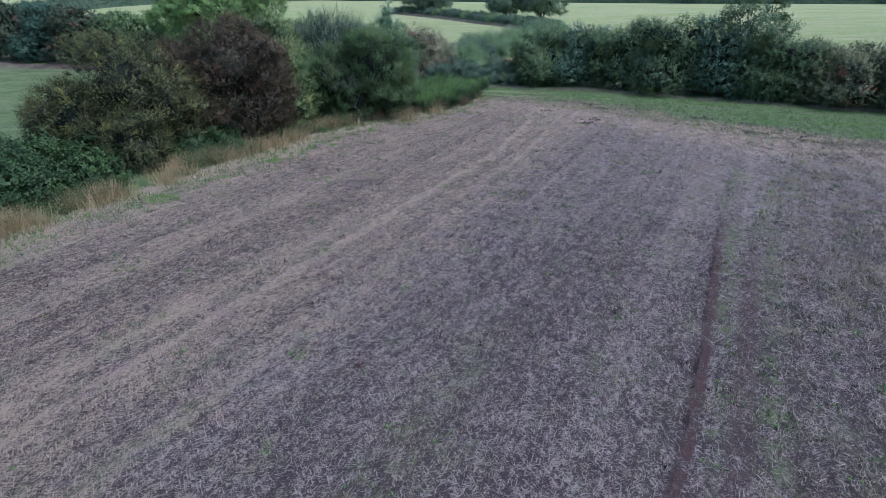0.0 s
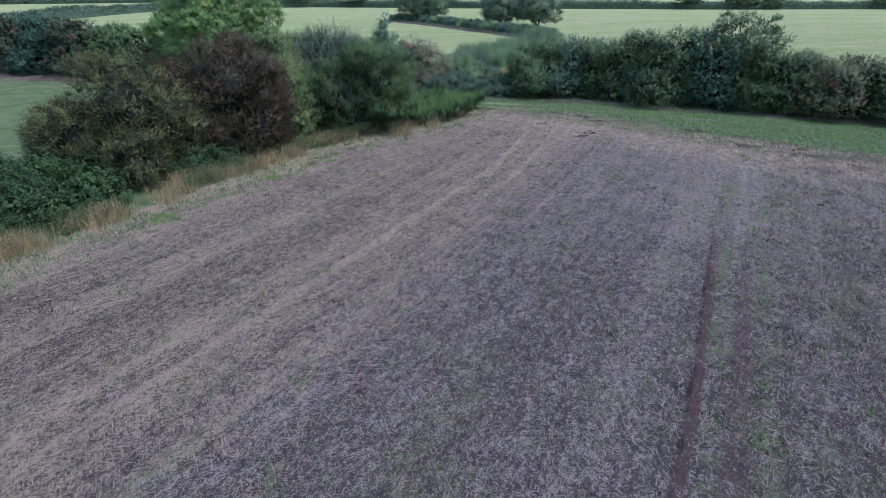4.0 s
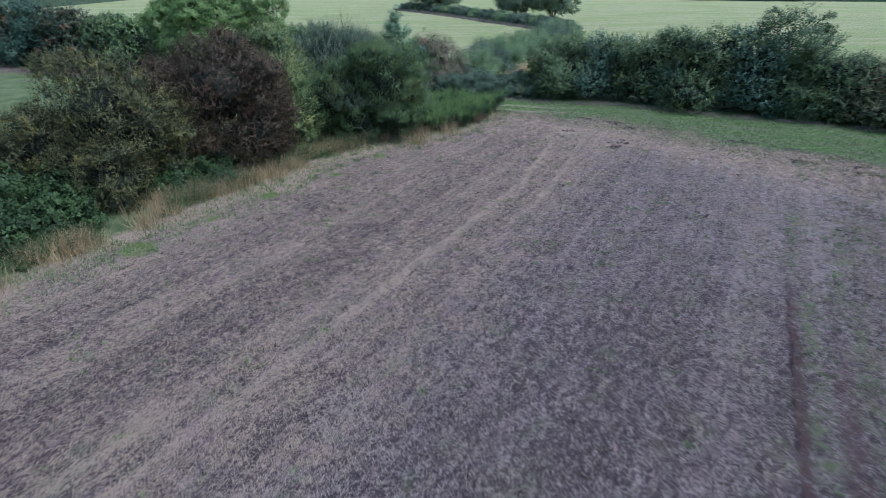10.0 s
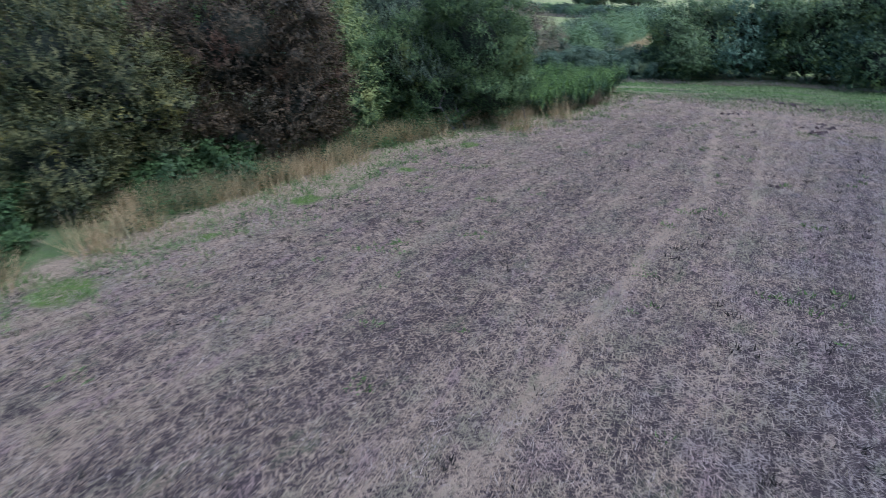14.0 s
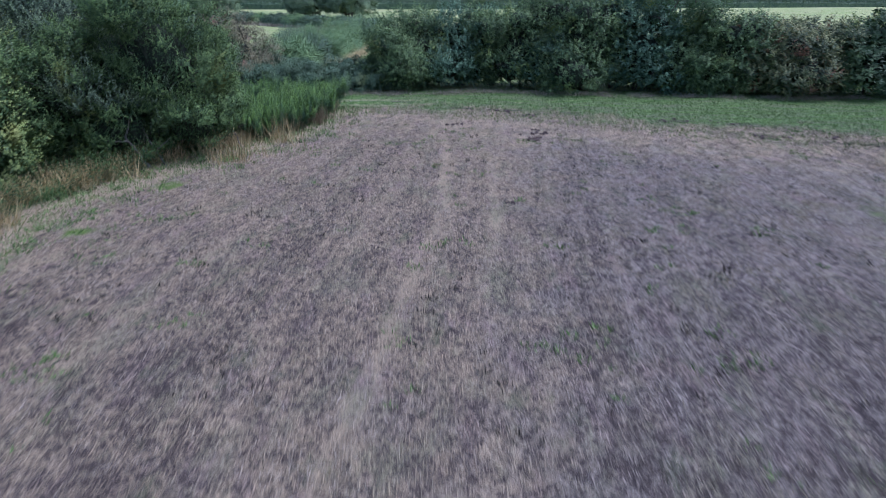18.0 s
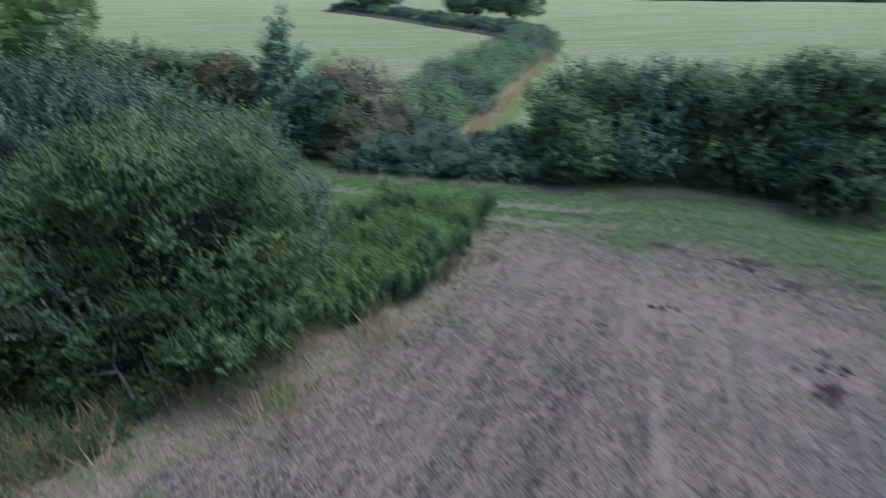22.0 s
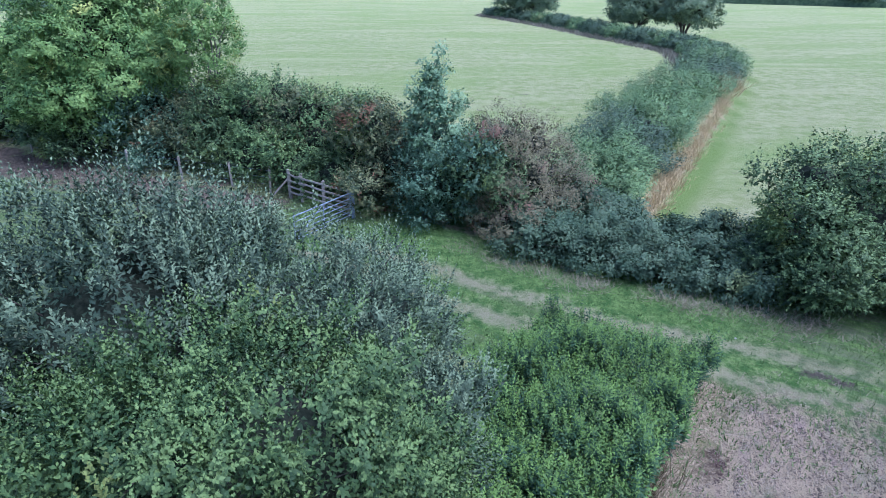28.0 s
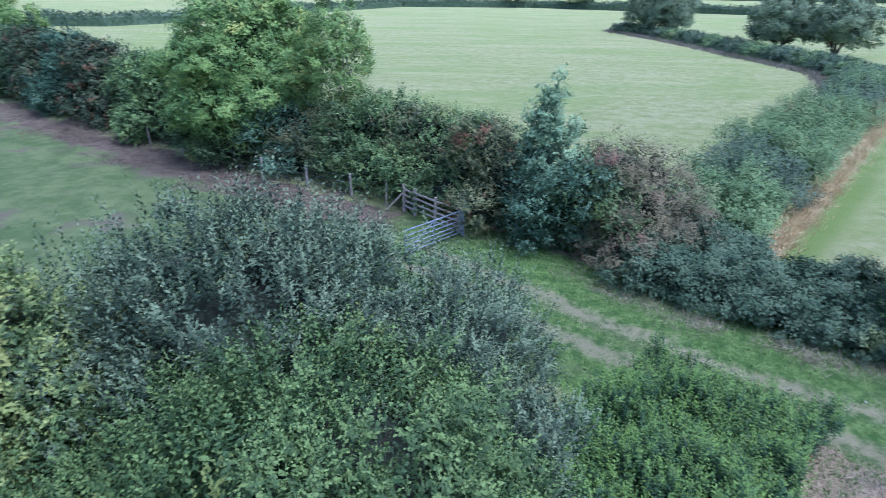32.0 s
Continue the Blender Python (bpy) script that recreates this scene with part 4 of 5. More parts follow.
# ---- the hedge along the headland ----
HEAD = [(8.2, 55.8, 1.7, 3.1, "hawthorn"), (9.6, 57.0, 2.5, 4.8, "hawthorn"), (12.6, 56.2, 2.4, 5.2, "elm"), (15.8, 54.3, 2.5, 5.6, "hawthorn"), (19.2, 52.0, 2.6, 6.2, "hawthorn"), (22.3, 50.3, 2.3, 5.4, "elm"), (24.8, 49.1, 2.2, 3.7, "hawthorn"), (27.2, 47.9, 2.6, 5.0, "hawthorn"),
        (30.8, 46.3, 2.5, 4.5, "berried"), (34.6, 44.6, 2.6, 4.8, "hawthorn"), (38.6, 42.8, 2.7, 5.2, "elm"), (43.0, 40.8, 2.8, 5.2, "hawthorn"), (48.0, 38.6, 3.0, 5.4, "hawthorn"), (53.5, 36.2, 3.1, 5.4, "hawthorn"),
        (21.2, 51.9, 2.2, 4.6, "hawthorn"), (17.7, 53.9, 2.2, 4.6, "elm"), (14.4, 55.8, 2.2, 4.4, "hawthorn"), (26.2, 49.2, 2.2, 4.0, "hawthorn"), (29.2, 47.6, 2.2, 4.2, "berried")]
for i, (x, y, w, h, kind) in enumerate(HEAD):
    r = np.random.default_rng(160 + i)
    lob = hedge_lobes(w, h, r)
    bush("hedge_bush", (x, y, 0), lob, LEAF[kind], WORDS[kind] + " in the headland hedge", "bush", n=14000 if x < 20 else 11000 if x < 33 else 6000, size=(0.145, 0.088) if x < 20 else (0.165, 0.1) if x < 33 else (0.23, 0.15), puffs=20, puff=(0.45, 0.95), feather=(2000, 10, 0.48, 0.4, 0.42) if x < 33 else None, shoots=150, upright=0.3, stems=3, seed=170 + i, group="bushes of the headland hedge", core=0.6, rough=0.3, clump=0.36, inner=1.1)
bush("hedge_tree", (24.0, 49.8, 0), [(0, 0, 5.4, 2.0, 1.8, 1.9), (1.0, 0, 4.6, 1.6, 1.4, 1.3), (-0.9, 0.1, 6.0, 1.2, 1.2, 1.2)], LEAF["hazel"], "thin open tree standing out of the headland hedge", "tree", n=7500, size=(0.14, 0.075), core=0, inner=0.4, clump=0.5, puffs=7, puff=(0.5, 0.9),
     stems=4, stem=0.1, seed=190, rough=0.45, low=2.0, twigs=60)

# ---- ditch scrub and far trees ----
for i, (x, y, w, h) in enumerate([(3.3, 62.6, 1.6, 2.6), (4.1, 65.6, 2.0, 3.2), (5.5, 69.2, 2.2, 3.2), (7.2, 74.0, 2.5, 3.2), (8.6, 79.2, 2.6, 3.1), (11.0, 85.2, 2.8, 3.0), (13.6, 91.5, 3.0, 3.0), (16.2, 98.0, 3.2, 3.0), (18.6, 104.5, 3.0, 3.2)]):
    bush("ditch_scrub", (x - 2.0, y, 0), [(0, 0, h * 0.36, w, w * 1.25, h * 0.42), (0.3 * w, 0.5, h * 0.3, w * 0.8, w, h * 0.36)], LEAF[("scrub", "scrub", "far", "scrub", "scrub")[i % 5]], "soft green willowherb and scrub filling the ditch", "scrub",
         n=5000, size=(0.2, 0.065), k=10, twig=0.8, stems=4, stem=0.03, upright=1.9, seed=200 + i, sway=0.25, group="scrub along the ditch", low=0.1, twigs=10, rough=0.5, bump=0.6, clump=0.6)
CURVE = [(18.6, 109.5), (19.4, 116.0), (19.4, 124.0), (17.0, 131.0), (13.6, 138.0), (9.8, 146.0), (6.2, 155.0), (2.0, 164.0), (-3.0, 173.0), (-9.0, 184.0), (-14.0, 191.0)]
CURVE = [q for a, b in zip(CURVE, CURVE[1:]) for q in (a, ((a[0] + b[0]) / 2, (a[1] + b[1]) / 2))]
for i, (x, y) in enumerate(CURVE):
    bush("ditch_scrub", (x, y, 0), [(0, 0, 0.7, 2.7, 4.5, 1.1)], LEAF[("scrub", "far", "bramble")[i % 3]], "low tangled scrub along the field ditch", "scrub", n=2000, size=(0.32, 0.14), stems=3, stem=0.04,
         seed=220 + i, upright=0.8, group="scrub along the ditch", twigs=0, core=0.62)
for i, (x, y, w, h) in enumerate([(-6.5, 183, 3.8, 10.5), (-1.5, 178, 4.0, 10.0), (14.9, 150, 4.3, 9.0), (22.4, 146, 3.9, 8.6)]):
    bush("oak_tree", (x, y, 0), [(0, 0, h * 0.58, w, w, h * 0.42), (w * 0.4, -1, h * 0.42, w * 0.7, w * 0.7, h * 0.28), (-w * 0.45, 0, h * 0.45, w * 0.65, w * 0.7, h * 0.3)], LEAF["oak"], "rounded dark tree by the ditch in the far pasture", "tree",
         n=8000, size=(0.38, 0.22), clump=0.8, twig=0.9, stems=3, stem=0.25, seed=240 + i, group="trees along the ditch", twigs=0, rough=0.4, bump=0.5, core=0.42)


FAR_LINE = [(-330, 60), (-220, 120), (-128, 152), (-118, 185), (-120, 240), (-116, 300), (-60, 318), (20, 292), (120, 268), (420, 258)]


def far_hedge(points, h, w, label, seed, leaf=0.9, name="far_hedge", density=1.0, category="hedge"):
    """A clipped hedge or wood far off: one leafy band along a line."""
    r = np.random.default_rng(seed)
    vs = []
    for a, b in zip(points, points[1:]):
        a, b = np.array(a, float), np.array(b, float)
        span = np.linalg.norm(b - a)
        n = int(span * (h + w) * 5.0 / (leaf * leaf) * density)
        s = r.random(n)[:, None]
        side = unit(np.array([(b - a)[1], -(b - a)[0]])[None])[0]
        q = a + (b - a) * s + side * r.uniform(-w / 2, w / 2, n)[:, None]
        top = h * (0.72 + 0.5 * vnoise(np.c_[q * (0.5 / h), np.zeros(n)], seed))
        vs.append(np.c_[q, top * r.random(n) ** 0.45])
    line = np.concatenate([np.linspace(a, b, max(3, int(np.hypot(b[0] - a[0], b[1] - a[1]) / (h * 1.5))))[:-1] for a, b in zip(points, points[1:])] + [np.array(points[-1:], float)])
    go = unit(np.gradient(line, axis=0))
    across = np.c_[go[:, 1], -go[:, 0]]
    rise = h * (0.66 + 0.3 * vnoise(np.c_[line * (0.5 / h), np.zeros(len(line))], seed))
    prof = [(-0.5, 0.0), (-0.48, 0.75), (-0.25, 1.0), (0.25, 1.0), (0.48, 0.75), (0.5, 0.0)]
    cv = np.stack([np.c_[line + across * (w * x * 0.85), rise * z] for x, z in prof], 1).reshape(-1, 3)
    cf = [(i * 6 + j, i * 6 + j + 1, i * 6 + j + 7, i * 6 + j + 6) for i in range(len(line) - 1) for j in range(5)]
    p = np.concatenate(vs)
    out = unit(r.normal(0, 1, (len(p), 3)) * (1, 1, 0.4) + (0, 0, 0.5))
    crown = leaves(p, out, 2, leaf, leaf * 0.7, leaf, 1.0, 0.6, seed=seed)
    cf = np.array(cf)
    body = np.concatenate([cf[:, :3], cf[:, [0, 2, 3]]])
    tri = cv[body]
    flat = unit(np.cross(tri[:, 1] - tri[:, 0], tri[:, 2] - tri[:, 0]))
    crown = [crown, (tri.reshape(-1, 3), body, flat)]
    return tagged(new(name, leaf_mesh(name, crown, LEAF["far"])), label, category, kind="stuff")


far_hedge(FAR_LINE, 3.2, 2.6, "dark clipped hedge along the far side of the pastures", 301, 0.62, density=0.45)
far_hedge([(-420, 330), (-200, 420), (-120, 440), (-20, 520), (300, 470), (600, 420)], 3.0, 3.0, "dark clipped hedge between distant fields", 302, 1.6)
far_hedge([(-900, 420), (-500, 560), (-200, 640), (200, 720), (700, 700)], 12, 40, "dark belt of woodland on the horizon", 303, 3.6, "far_woodland", 0.3, "woodland")
far_hedge([(-1400, 900), (0, 1100), (1400, 950)], 17, 60, "dark belt of woodland on the horizon", 304, 6.5, "far_woodland", 0.3, "woodland")
for i, (x, y, w, h) in enumerate([(104, 273, 4.6, 8.5), (126, 268, 5.0, 9), (138, 266, 2.6, 6.5), (184, 266, 4, 8), (-40, 314, 6, 9), (0, 300, 6, 9), (-70, 318, 7, 10)]):
    bush("oak_tree", (x, y, 0), [(0, 0, h * 0.62, w, w, h * 0.36), (w * 0.5, 0, h * 0.5, w * 0.6, w * 0.6, h * 0.26)], LEAF["oak"], "dark rounded tree in the distant hedge", "tree", n=1200, size=(1.1, 0.75), clump=1.3, twig=1.4,
         stems=2, stem=0.3, seed=320 + i, group="trees in the far hedge", twigs=0, rough=0.35, bump=0.4)

# ---- nettles, grasses and straw ----
def stand(n, inside, box, height, leaf, size, name, label, category, seed, k=8):
    """A stand of upright leafy stems: one mesh."""
    r = np.random.default_rng(seed)
    p = np.c_[r.uniform(box[0], box[2], n), r.uniform(box[1], box[3], n)]
    p = p[inside(p)]
    h = height * (0.5 + 0.65 * vnoise(np.c_[p * 1.7, np.zeros(len(p))], seed)) * r.uniform(0.3, 1.0, len(p)) ** 0.5
    c = np.c_[p, np.maximum(h - 0.6, 0.0)]
    me = feather_mesh(name, [feathers(c, np.tile((0.0, 0.0, 1.0), (len(c), 1)), unit(r.normal(0, 0.45, (len(c), 3)) + (0, 0, 1)), k, 0.62, size, seed + 1, 0.18, 1.3, kite=True)], leaf)
    return tagged(new(name, me), label, category, kind="stuff")


def nettle_area(p):
    u, v = p @ ROW, p @ ACROSS
    edge = -20.2 + 0.6 * (vnoise(np.c_[p * 0.8, p[:, :1] * 0], 31) - 0.5) - 0.5 * np.clip(40 - u, 0, 3)
    d, s = along(FIELD_END, p)
    return (v < edge) & (v > -24.6) & (u > 36.8) & (d * s > 0.2) & (p[:, 0] > -2.6)


def hedge_foot(p):
    u, v = p @ ROW, p @ ACROSS
    return (v > -27.0) & (v < -23.9 + 1.1 * step(u, 28, 34)) & (u > 8) & (u < 39) & (vnoise(np.c_[p * 0.6, p[:, :1] * 0], 33) > 0.35)


stand(19000, nettle_area, (-3, 41, 6, 52), 1.7, LEAF["nettle"], (0.115, 0.05), "nettle_patch", "bright green stand of tall nettles at the field corner", "nettles", 401, 18)
stand(60000, hedge_foot, (-24, 8, 2, 46), 0.9, LEAF["fresh_bramble"], (0.12, 0.06), "hedge_weeds", "dark green weeds along the foot of the hedge", "weeds", 403, 7)

p = scatter(1250000, (-16, 8, 34, 51), lambda q, z: z["field"] * (1 - 0.8 * z["rut"]) * step(vnoise(np.c_[q * 3.4, q[:, :1] * 0], 47), 0.25, 0.65) * (0.58 + 0.55 * z["pale"]) * (1 - 0.25 * z["dark"]), 410)
blades(p, 0.17, 0.0095, 1.26, STRAW, "straw", "grey chopped straw and stubble lying over the field", "straw", 411, math.atan2(ROW[1], ROW[0]))
m = lambda q, z: np.exp(-((q @ ACROSS - MARGIN_V + 1.3 - np.clip((q @ ROW - 32) * 0.47, 0, 2.9)) / 0.65) ** 2) * step(vnoise(np.c_[q * 0.8, q[:, :1] * 0], 21), 0.33, 0.68) * (1 - 0.4 * step(q @ ROW, 28, 34)) * (1 - 0.75 * step(q @ ROW, 34, 38)) * (q @ ROW < 47)
p, a = tufts(38000, 22, (-26, 6, 5, 52), m, 412)
blades(p, 0.75, 0.02, 0.42, DRY_GRASS, "tall_grass", "tan uncut dry grass along the field margin", "grass", 413, a, jitter=0.25)
m2 = lambda q, z: np.exp(-((q @ ACROSS - MARGIN_V + 2.3 - np.clip((q @ ROW - 32) * 0.47, 0, 2.9)) / 0.7) ** 2) * step(vnoise(np.c_[q * 0.6, q[:, :1] * 0], 29), 0.45, 0.7) * (q @ ROW < 40)
p, a = tufts(20000, 20, (-26, 6, 0, 44), m2, 440)
blades(p, 0.7, 0.022, 0.4, DRY_GRASS, "tall_grass", "tan seeding grass among weeds at the hedge foot", "grass", 441, a, jitter=0.25)
p, a = tufts(20000, 12, (-24, 8, 5, 52), lambda q, z: z["margin"] * 0.7, 422, 0.14)
blades(p, 0.16, 0.025, 0.6, GREEN_GRASS, "grass", "short green and yellow grass beside the stubble", "grass", 423, a)
p = scatter(230000, (-14, 30, 45, 60), lambda q, z: z["track"] * (1 - z["wheel"]) * 0.6, 414)
blades(p, 0.14, 0.025, 0.6, GREEN_GRASS, "grass", "short green grass on the track", "grass", 415)
p, a = tufts(24000, 20, (-8, 38, 45, 60), lambda q, z: np.exp(-((along(TRACK_FAR, q)[0] - 0.0) / 0.55) ** 2) * step(vnoise(np.c_[q * 0.9, q[:, :1] * 0], 25), 0.2, 0.55) * (q[:, 0] > -4.5), 416)
blades(p, 0.3, 0.013, 0.9, GREY_GRASS, "withered_grass", "withered grey grass at the hedge foot", "grass", 417, a)
p, a = tufts(6000, 10, (-45, 58, -12, 74), lambda q, z: z["bare"] * step(vnoise(np.c_[q * 0.6, q[:, :1] * 0], 45), 0.4, 0.6), 430)
blades(p, 0.3, 0.025, 0.75, DEAD_STALK, "withered_grass", "withered grey stalks along the wire fence", "grass", 431, a)
p, a = tufts(14000, 12, (2, 61, 22, 107), lambda q, z: z["verge"], 418)
blades(p, 0.5, 0.03, 0.4, VERGE_GRASS, "tall_grass", "tan dry grass along the ditch edge", "grass", 419, a)
p, a = tufts(30000, 8, (-18, 104, 24, 194), lambda q, z: np.exp(-((along(CURVE, q)[0] - 3.6) / 0.7) ** 2) * (along(CURVE, q)[1] < 0), 444, 0.3)
blades(p, 0.65, 0.09, 0.45, SEEDING, "tall_grass", "dull grey-brown seeding stalks fringing the ditch scrub", "grass", 445, a)
p, a = tufts(26000, 9, (-2, 5, 30, 45), lambda q, z: np.clip(z["weed"] * z["field"], 0, 1) * (vnoise(np.c_[q * 1.4, q[:, :1] * 0], 22) > 0.52) * (vnoise(np.c_[q * 0.35, q[:, :1] * 0], 23) > 0.4) * 0.8, 420, 0.07)
blades(p, 0.1, 0.04, 0.8, GREEN_GRASS, "weeds", "green weeds growing along the wheel ruts", "weeds", 421, a)
p, a = tufts(60000, 9, (-16, 7, 34, 50), lambda q, z: z["field"] * (vnoise(np.c_[q * 1.1, q[:, :1] * 0], 27) > 0.8) * 0.22, 424, 0.06)
blades(p, 0.1, 0.035, 0.8, GREEN_GRASS, "weeds", "small green weeds scattered in the stubble", "weeds", 425, a)

p, a = tufts(30000, 8, (-16, 8, 30, 48), lambda q, z: z["field"] * (1 - 0.5 * z["pale"]) * (vnoise(np.c_[q * 0.9, q[:, :1] * 0], 61) > 0.55) * 0.1, 456, 0.07)
blades(p, 0.13, 0.03, 0.7, DARK_STALK, "dead_weeds", "small dark withered weeds standing in the stubble", "weeds", 457, a)
p, a = tufts(26000, 9, (2, 4, 26, 42), lambda q, z: z["field"] * step(q @ ACROSS, 0.8, 2.5) * (vnoise(np.c_[q * 1.5, q[:, :1] * 0], 51) > 0.5) * 0.9, 450, 0.1)
blades(p, 0.2, 0.02, 0.85, STRAW, "stubble_tufts", "grey tufts of trampled stubble beyond the wheel ruts", "stubble", 451, a)
p, a = tufts(16000, 7, (2, 4, 26, 42), lambda q, z: z["field"] * step(q @ ACROSS, 0.3, 1.5) * (vnoise(np.c_[q * 1.2, q[:, :1] * 0], 53) > 0.7) * 0.5, 452, 0.08)
blades(p, 0.12, 0.03, 0.8, WEED_GREEN, "weeds", "dull green weeds among the trampled stubble", "weeds", 453, a)

# ---- clods of turned soil at the field's end ----
n = Nodes("turned_soil")
f = n.noise(7, 5, 0.7)
n.bump(f, 0.8, 0.05)
SOIL = n.done(n.mix(f, (0.075, 0.058, 0.054), (0.17, 0.135, 0.12)), 0.95, 0, 0.1)


def clod(x, y, w, h, seed):
    """A lump of turned soil, uneven all round."""
    bm = bmesh.new()
    bmesh.ops.create_icosphere(bm, subdivisions=2, radius=1)
    for v in bm.verts:
        k = 0.62 + 0.75 * noise.noise(v.co * 1.7 + Vector((seed * 3.1, 0, 0))) + 0.3 * noise.noise(v.co * 4.5 + Vector((0, seed, 0)))
        v.co = Vector((v.co.x * w * k, v.co.y * w * 0.7 * k, v.co.z * h * k))
    me = bpy.data.meshes.new("soil_clod")
    bm.to_mesh(me)
    bm.free()
    me.materials.append(SOIL)
    ob = new("soil_clod", me)
    ob.matrix_world = pose(x, y, 0.0, 0, 0, seed * 47)
    tagged(ob, "dark lump of turned soil on the stubble", "clod", "soil clods at the field end")


for i, (x, y, w, h) in enumerate([(19.3, 36.8, 0.55, 0.2), (10.0, 40.7, 0.5, 0.18), (9.6, 39.8, 0.4, 0.15), (17.8, 41.2, 0.7, 0.12), (19.6, 39.6, 0.6, 0.14), (11.9, 44.5, 0.5, 0.16), (11.2, 46.2, 0.6, 0.16),
                                  (9.4, 47.4, 0.6, 0.14), (10.5, 41.4, 0.45, 0.14), (5.2, 32.5, 0.22, 0.12), (-1.9, 12.4, 0.35, 0.06), (21.6, 35.9, 0.4, 0.15), (7.4, 43.9, 0.35, 0.12)]):
    r = random.Random(i)
    for k in range(5):
        du, dv, q = r.gauss(0, 0.3 * w), r.gauss(0, 0.75 * w), w * r.uniform(0.2, 0.42)
        clod(x + ROW[0] * du + ACROSS[0] * dv, y + ROW[1] * du + ACROSS[1] * dv, q, min(h * 0.8, q * 0.8), i * 5 + k + 1)

n = Nodes("pale_stone")
f = n.noise(12, 5, 0.7)
n.bump(f, 0.6, 0.02)
STONE = n.done(n.mix(f, (0.3, 0.28, 0.25), (0.55, 0.52, 0.47)), 0.85, 0, 0.2)


def stone(x, y, w, seed):
    """A small angular stone, half sunk in the track."""
    bm = bmesh.new()
    bmesh.ops.create_icosphere(bm, subdivisions=2, radius=1)
    for v in bm.verts:
        k = 0.8 + 0.5 * noise.noise(v.co * 1.3 + Vector((seed * 5.3, 0, 0)))
        v.co = Vector((v.co.x * w * k, v.co.y * w * 0.75 * k, v.co.z * w * 0.5 * k))
    me = bpy.data.meshes.new("stone")
    bm.to_mesh(me)
    bm.free()
    me.materials.append(STONE)
    ob = new("stone", me)
    ob.matrix_world = pose(x, y, 0.02, 0, 0, seed * 61)
    tagged(ob, "small pale stone lying on the grass track", "stone", "stones on the track")


for i, (x, y, w) in enumerate([(1.3, 52.3, 0.09), (1.6, 52.1, 0.06), (0.9, 52.5, 0.07), (7.3, 55.2, 0.08), (4.2, 51.9, 0.06), (5.0, 52.6, 0.05)]):
    stone(x, y, w, i + 1)
p, a = tufts(260, 9, (0.2, 45.4, 2.8, 48.2), lambda q, z: np.exp(-(((q - (1.5, 46.7)) / (0.4, 0.7)) ** 2).sum(1)), 442, 0.12)
blades(p, 0.9, 0.02, 0.3, WITHERED_DOCK, "withered_dock", "withered brown dock stalks at the end of the nettles", "weeds", 443, a, jitter=0.18)

p, a = tufts(500, 10, (-6.5, 38.5, 0.5, 44.5), lambda q, z: np.maximum(np.exp(-(((q - (-2.4, 40.2)) / (0.7, 0.5)) ** 2).sum(1)), np.exp(-(((q - (-0.5, 42.6)) / (0.5, 0.6)) ** 2).sum(1))), 446, 0.15)
blades(p, 1.1, 0.018, 0.3, DRY_GRASS, "dead_stalks", "bleached dead stalks at the foot of the sallow", "weeds", 447, a, jitter=0.25)

def dead_branch(at, ends, radius, seed):
    """A bleached dead stem with side branches, leaning out of the bush."""
    r = np.random.default_rng(seed)
    ob = thing("dead_branch", at, "bleached grey dead branch leaning out of the sallow", "branch", "dead branches under the sallow")
    for i, e in enumerate(ends):
        k = radius * (1.0 if i == 0 else 0.6)
        a = np.zeros(3) if i == 0 else np.array(ends[0]) * r.uniform(0.35, 0.7)
        part("stem" if i == 0 else "side_branch", mesh_np("stem", *limb(a, e, k, k * 0.3, r, 0.2, 8), ASH_BARK, True), ob)


dead_branch((-5.2, 40.0, 0.0), [(-1.0, 0.9, 1.5), (-0.2, 0.2, 1.7), (-1.3, 0.3, 1.0)], 0.07, 1)
dead_branch((-4.7, 40.1, 0.0), [(-0.5, 0.6, 1.2), (0.3, 0.2, 1.0)], 0.045, 2)
dead_branch((-2.0, 41.6, 0.0), [(-0.6, 0.3, 1.3), (0.2, 0.1, 1.1)], 0.03, 3)
p, a = tufts(420, 14, (13.5, 92, 18.5, 101), lambda q, z: np.exp(-(((q - (16.0, 96.8)) / (0.8, 2.2)) ** 2).sum(1)), 460, 0.25)
blades(p, 1.5, 0.07, 0.35, VERGE_GRASS, "seed_heads", "pale fluffy seed heads beside the ditch scrub", "weeds", 461, a, jitter=0.3)

# ---- the gateway: post and rail, an open steel gate, a wire fence ----
n = Nodes("weathered_rail_wood")
f = n.noise(5, 5, 0.7, (6, 6, 0.6))
n.bump(f, 0.4, 0.01)
RAIL = n.done(n.mix(f, (0.26, 0.235, 0.195), (0.48, 0.44, 0.38)), 0.85, 0, 0.2)
n = Nodes("galvanised_steel")
STEEL = n.done(n.mix(n.ramp(n.noise(6, 4), 0.35, 0.7), (0.22, 0.27, 0.34), (0.36, 0.42, 0.5)), 0.5, 0.5, 0.4)


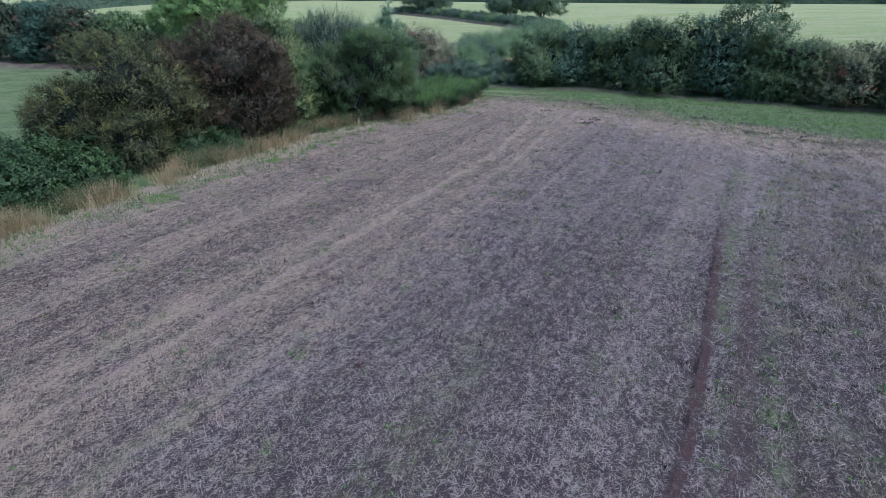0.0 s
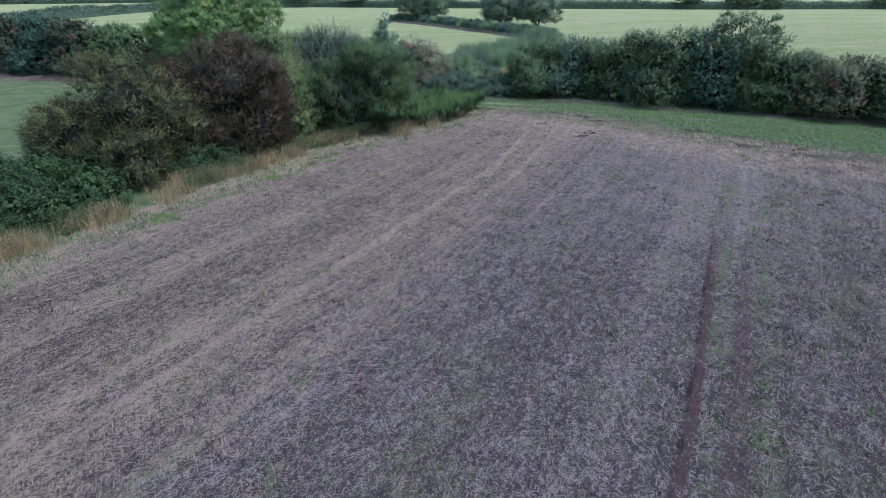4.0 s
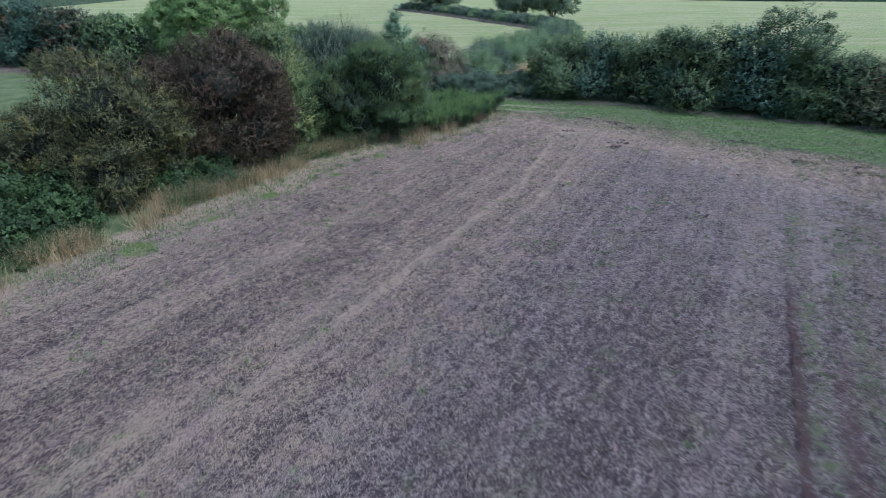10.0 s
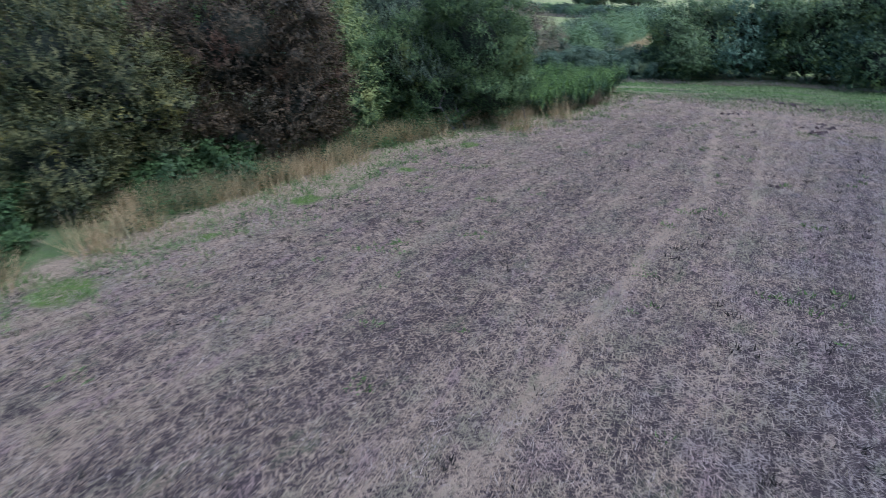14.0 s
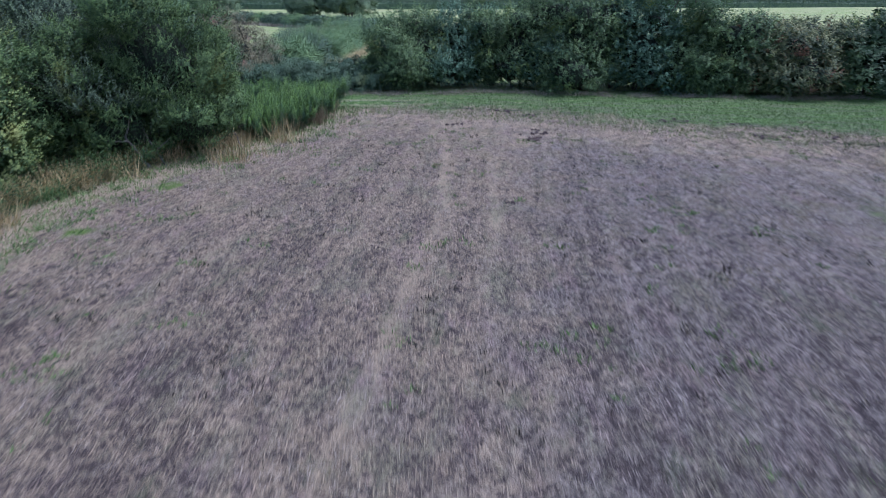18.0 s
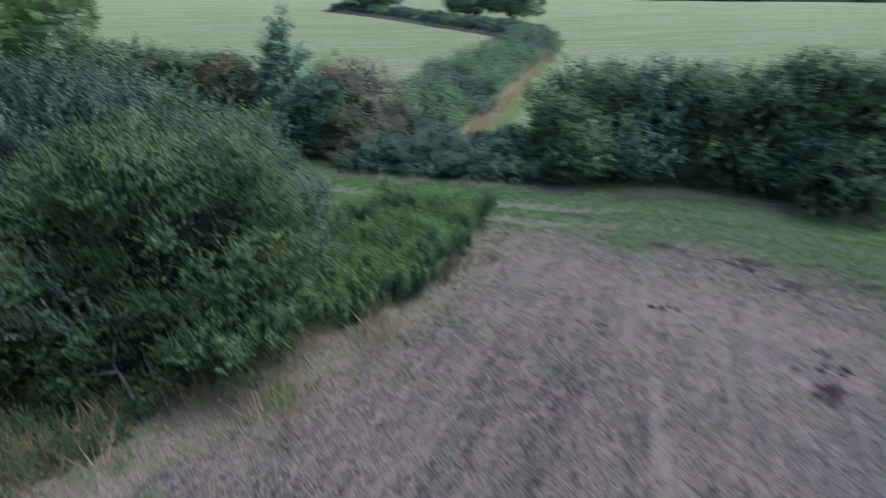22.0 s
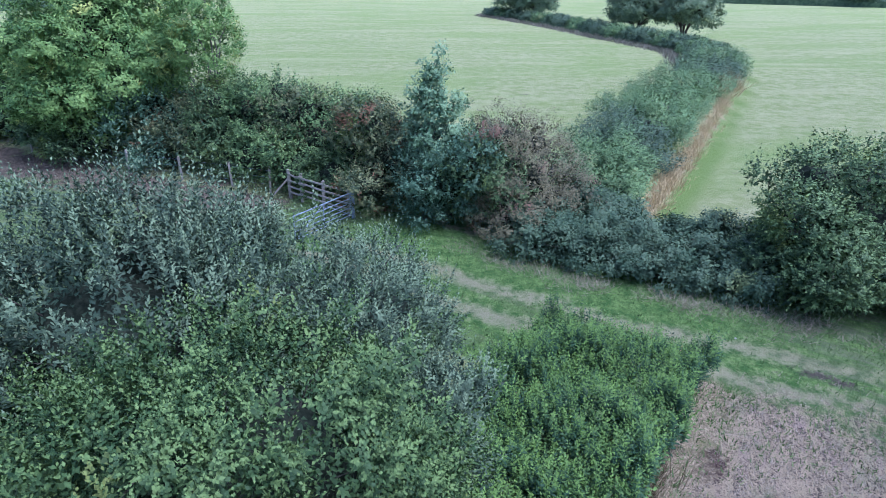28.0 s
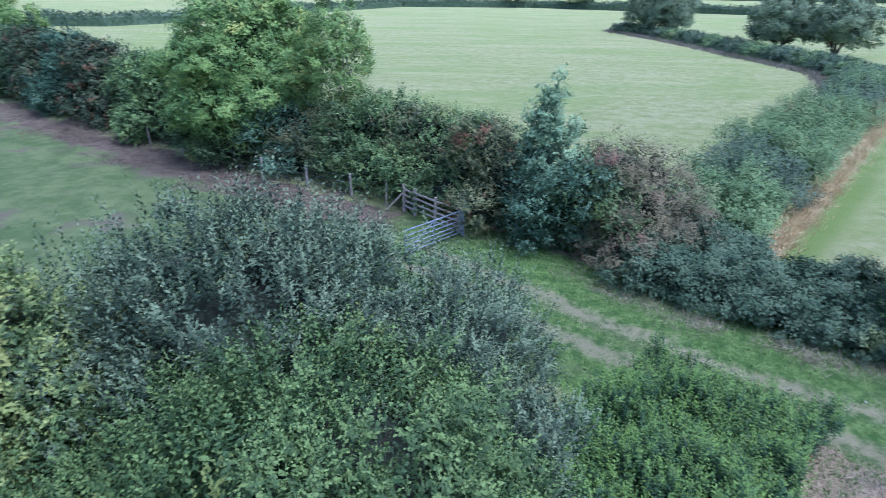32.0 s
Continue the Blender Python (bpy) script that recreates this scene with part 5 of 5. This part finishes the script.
def bar(a, b, w, h, bend=0.0, seed=0, rough=0.004):
    """A sawn bar from a to b, w thick and h high, with eased edges, slightly wavy."""
    a, b = Vector(a), Vector(b)
    d = (b - a).normalized()
    side = d.cross(Vector((0, 0, 1)))
    side = side.normalized() if side.length > 0.01 else Vector((1, 0, 0))
    up = side.cross(d).normalized()
    r = random.Random(seed)
    bm = bmesh.new()
    rings = []
    c = 0.18
    shape = [(-1, -1 + c), (-1 + c, -1), (1 - c, -1), (1, -1 + c), (1, 1 - c), (1 - c, 1), (-1 + c, 1), (-1, 1 - c)]
    for i in range(6):
        s = i / 5
        p = a + (b - a) * s + side * (bend * math.sin(s * math.pi) + r.uniform(-rough, rough)) + up * r.uniform(-rough, rough)
        rings.append([bm.verts.new(p + side * x * w / 2 + up * y * h / 2) for x, y in shape])
    for q, s in zip(rings, rings[1:]):
        for j in range(8):
            bm.faces.new((q[j], q[(j + 1) % 8], s[(j + 1) % 8], s[j]))
    bm.faces.new(rings[0][::-1]), bm.faces.new(rings[-1])
    me = bpy.data.meshes.new("bar")
    bm.to_mesh(me)
    bm.free()
    return me


def bar_part(name, material, parent, *args, label="", **kw):
    me = bar(*args, **kw)
    me.materials.append(material)
    return part(name, me, parent, label)


def round_bar(name, a, b, radius, parent, material=STEEL, sides=8):
    v, f = tube(np.linspace(a, b, 3), np.full(3, radius), sides)
    return part(name, mesh_np(name, v, f, material, True), parent)


HINGE, RAIL_END = Vector((-8.62, 59.8, 0)), Vector((-12.15, 61.6, 0))
fence = thing("post_and_rail_fence", RAIL_END, "weathered wooden post and rail fence beside the gateway", "fence")
run = HINGE - RAIL_END
for i, s in enumerate((0.0, 0.2, 0.55, 0.93)):
    q = run * s
    bar_part("post", RAIL, fence, q + Vector((0, 0, -0.2)), q + Vector((0.02 * i, 0, 1.38 - 0.05 * i)), 0.13, 0.12, seed=i)
for j, z in enumerate((0.36, 0.62, 0.9, 1.18)):
    bar_part("rail", RAIL, fence, run * 0.0 + Vector((0, -0.09, z)), run * 0.26 + Vector((0, -0.09, z - 0.06)), 0.04, 0.078, seed=10 + j, rough=0.012)
    bar_part("rail", RAIL, fence, run * 0.18 + Vector((0, -0.13, z + 0.02)), run * 0.95 + Vector((0, -0.11, z)), 0.04, 0.078, bend=0.06, seed=20 + j, rough=0.015)
bar_part("brace", RAIL, fence, Vector((0.0, -0.02, 1.0)), Vector((-0.85, -0.25, 0.05)), 0.07, 0.07, seed=31)

gatepost = thing("gate_post", HINGE, "square blue-grey steel gate post", "gate post")
bar_part("post", STEEL, gatepost, (0, 0, -0.2), (0, 0, 1.36), 0.13, 0.13, rough=0.0)
bar_part("cap", STEEL, gatepost, (0, 0, 1.36), (0, 0, 1.385), 0.15, 0.15, rough=0.0)
for z in (0.35, 1.1):
    bar_part("hinge", STEEL, gatepost, (-0.02, -0.05, z), (-0.05, -0.14, z), 0.05, 0.07, rough=0.0)

GATE_WAY = Vector((-0.42, -0.907, 0))
gate = thing("field_gate", HINGE + GATE_WAY * 0.16, "open galvanised steel field gate", "gate")
for z in (0.16, 0.32, 0.5, 0.7, 0.9, 1.14):
    round_bar("rail", Vector((0, 0, z)), GATE_WAY * 3.2 + Vector((0, 0, z)), 0.022 if z < 1.1 else 0.028, gate)
for s in (0.0, 1.6, 3.2):
    round_bar("stile", GATE_WAY * s + Vector((0, 0, 0.12)), GATE_WAY * s + Vector((0, 0, 1.17)), 0.024, gate)
round_bar("brace", GATE_WAY * 0.05 + Vector((0, 0, 0.18)), GATE_WAY * 1.58 + Vector((0, 0, 1.12)), 0.018, gate)
round_bar("brace", GATE_WAY * 3.15 + Vector((0, 0, 0.18)), GATE_WAY * 1.62 + Vector((0, 0, 1.12)), 0.018, gate)

wire = thing("wire_fence", (-13.4, 62.2, 0), "old wire fence on leaning wooden posts along the hedge", "fence")
feet = [(-13.4, 62.2), (-15.5, 62.6), (-18.4, 63.1), (-21.6, 63.6), (-25.6, 64.8), (-29.2, 66.0), (-33.0, 67.2), (-37.2, 68.6)]
for i, (x, y) in enumerate(feet):
    q = Vector((x + 13.4, y - 62.2, 0))
    bar_part("post", RAIL, wire, q + Vector((0, 0, -0.2)), q + Vector((random.uniform(-0.15, 0.1), random.uniform(-0.05, 0.05), 1.25)), 0.1, 0.1, seed=40 + i, rough=0.008)
for a, b in zip(feet, feet[1:]):
    for z in (0.4, 0.75, 1.08):
        round_bar("wire", Vector((a[0] + 13.4, a[1] - 62.25, z)), Vector((b[0] + 13.4, b[1] - 62.25, z)), 0.004, wire, STEEL, 4)
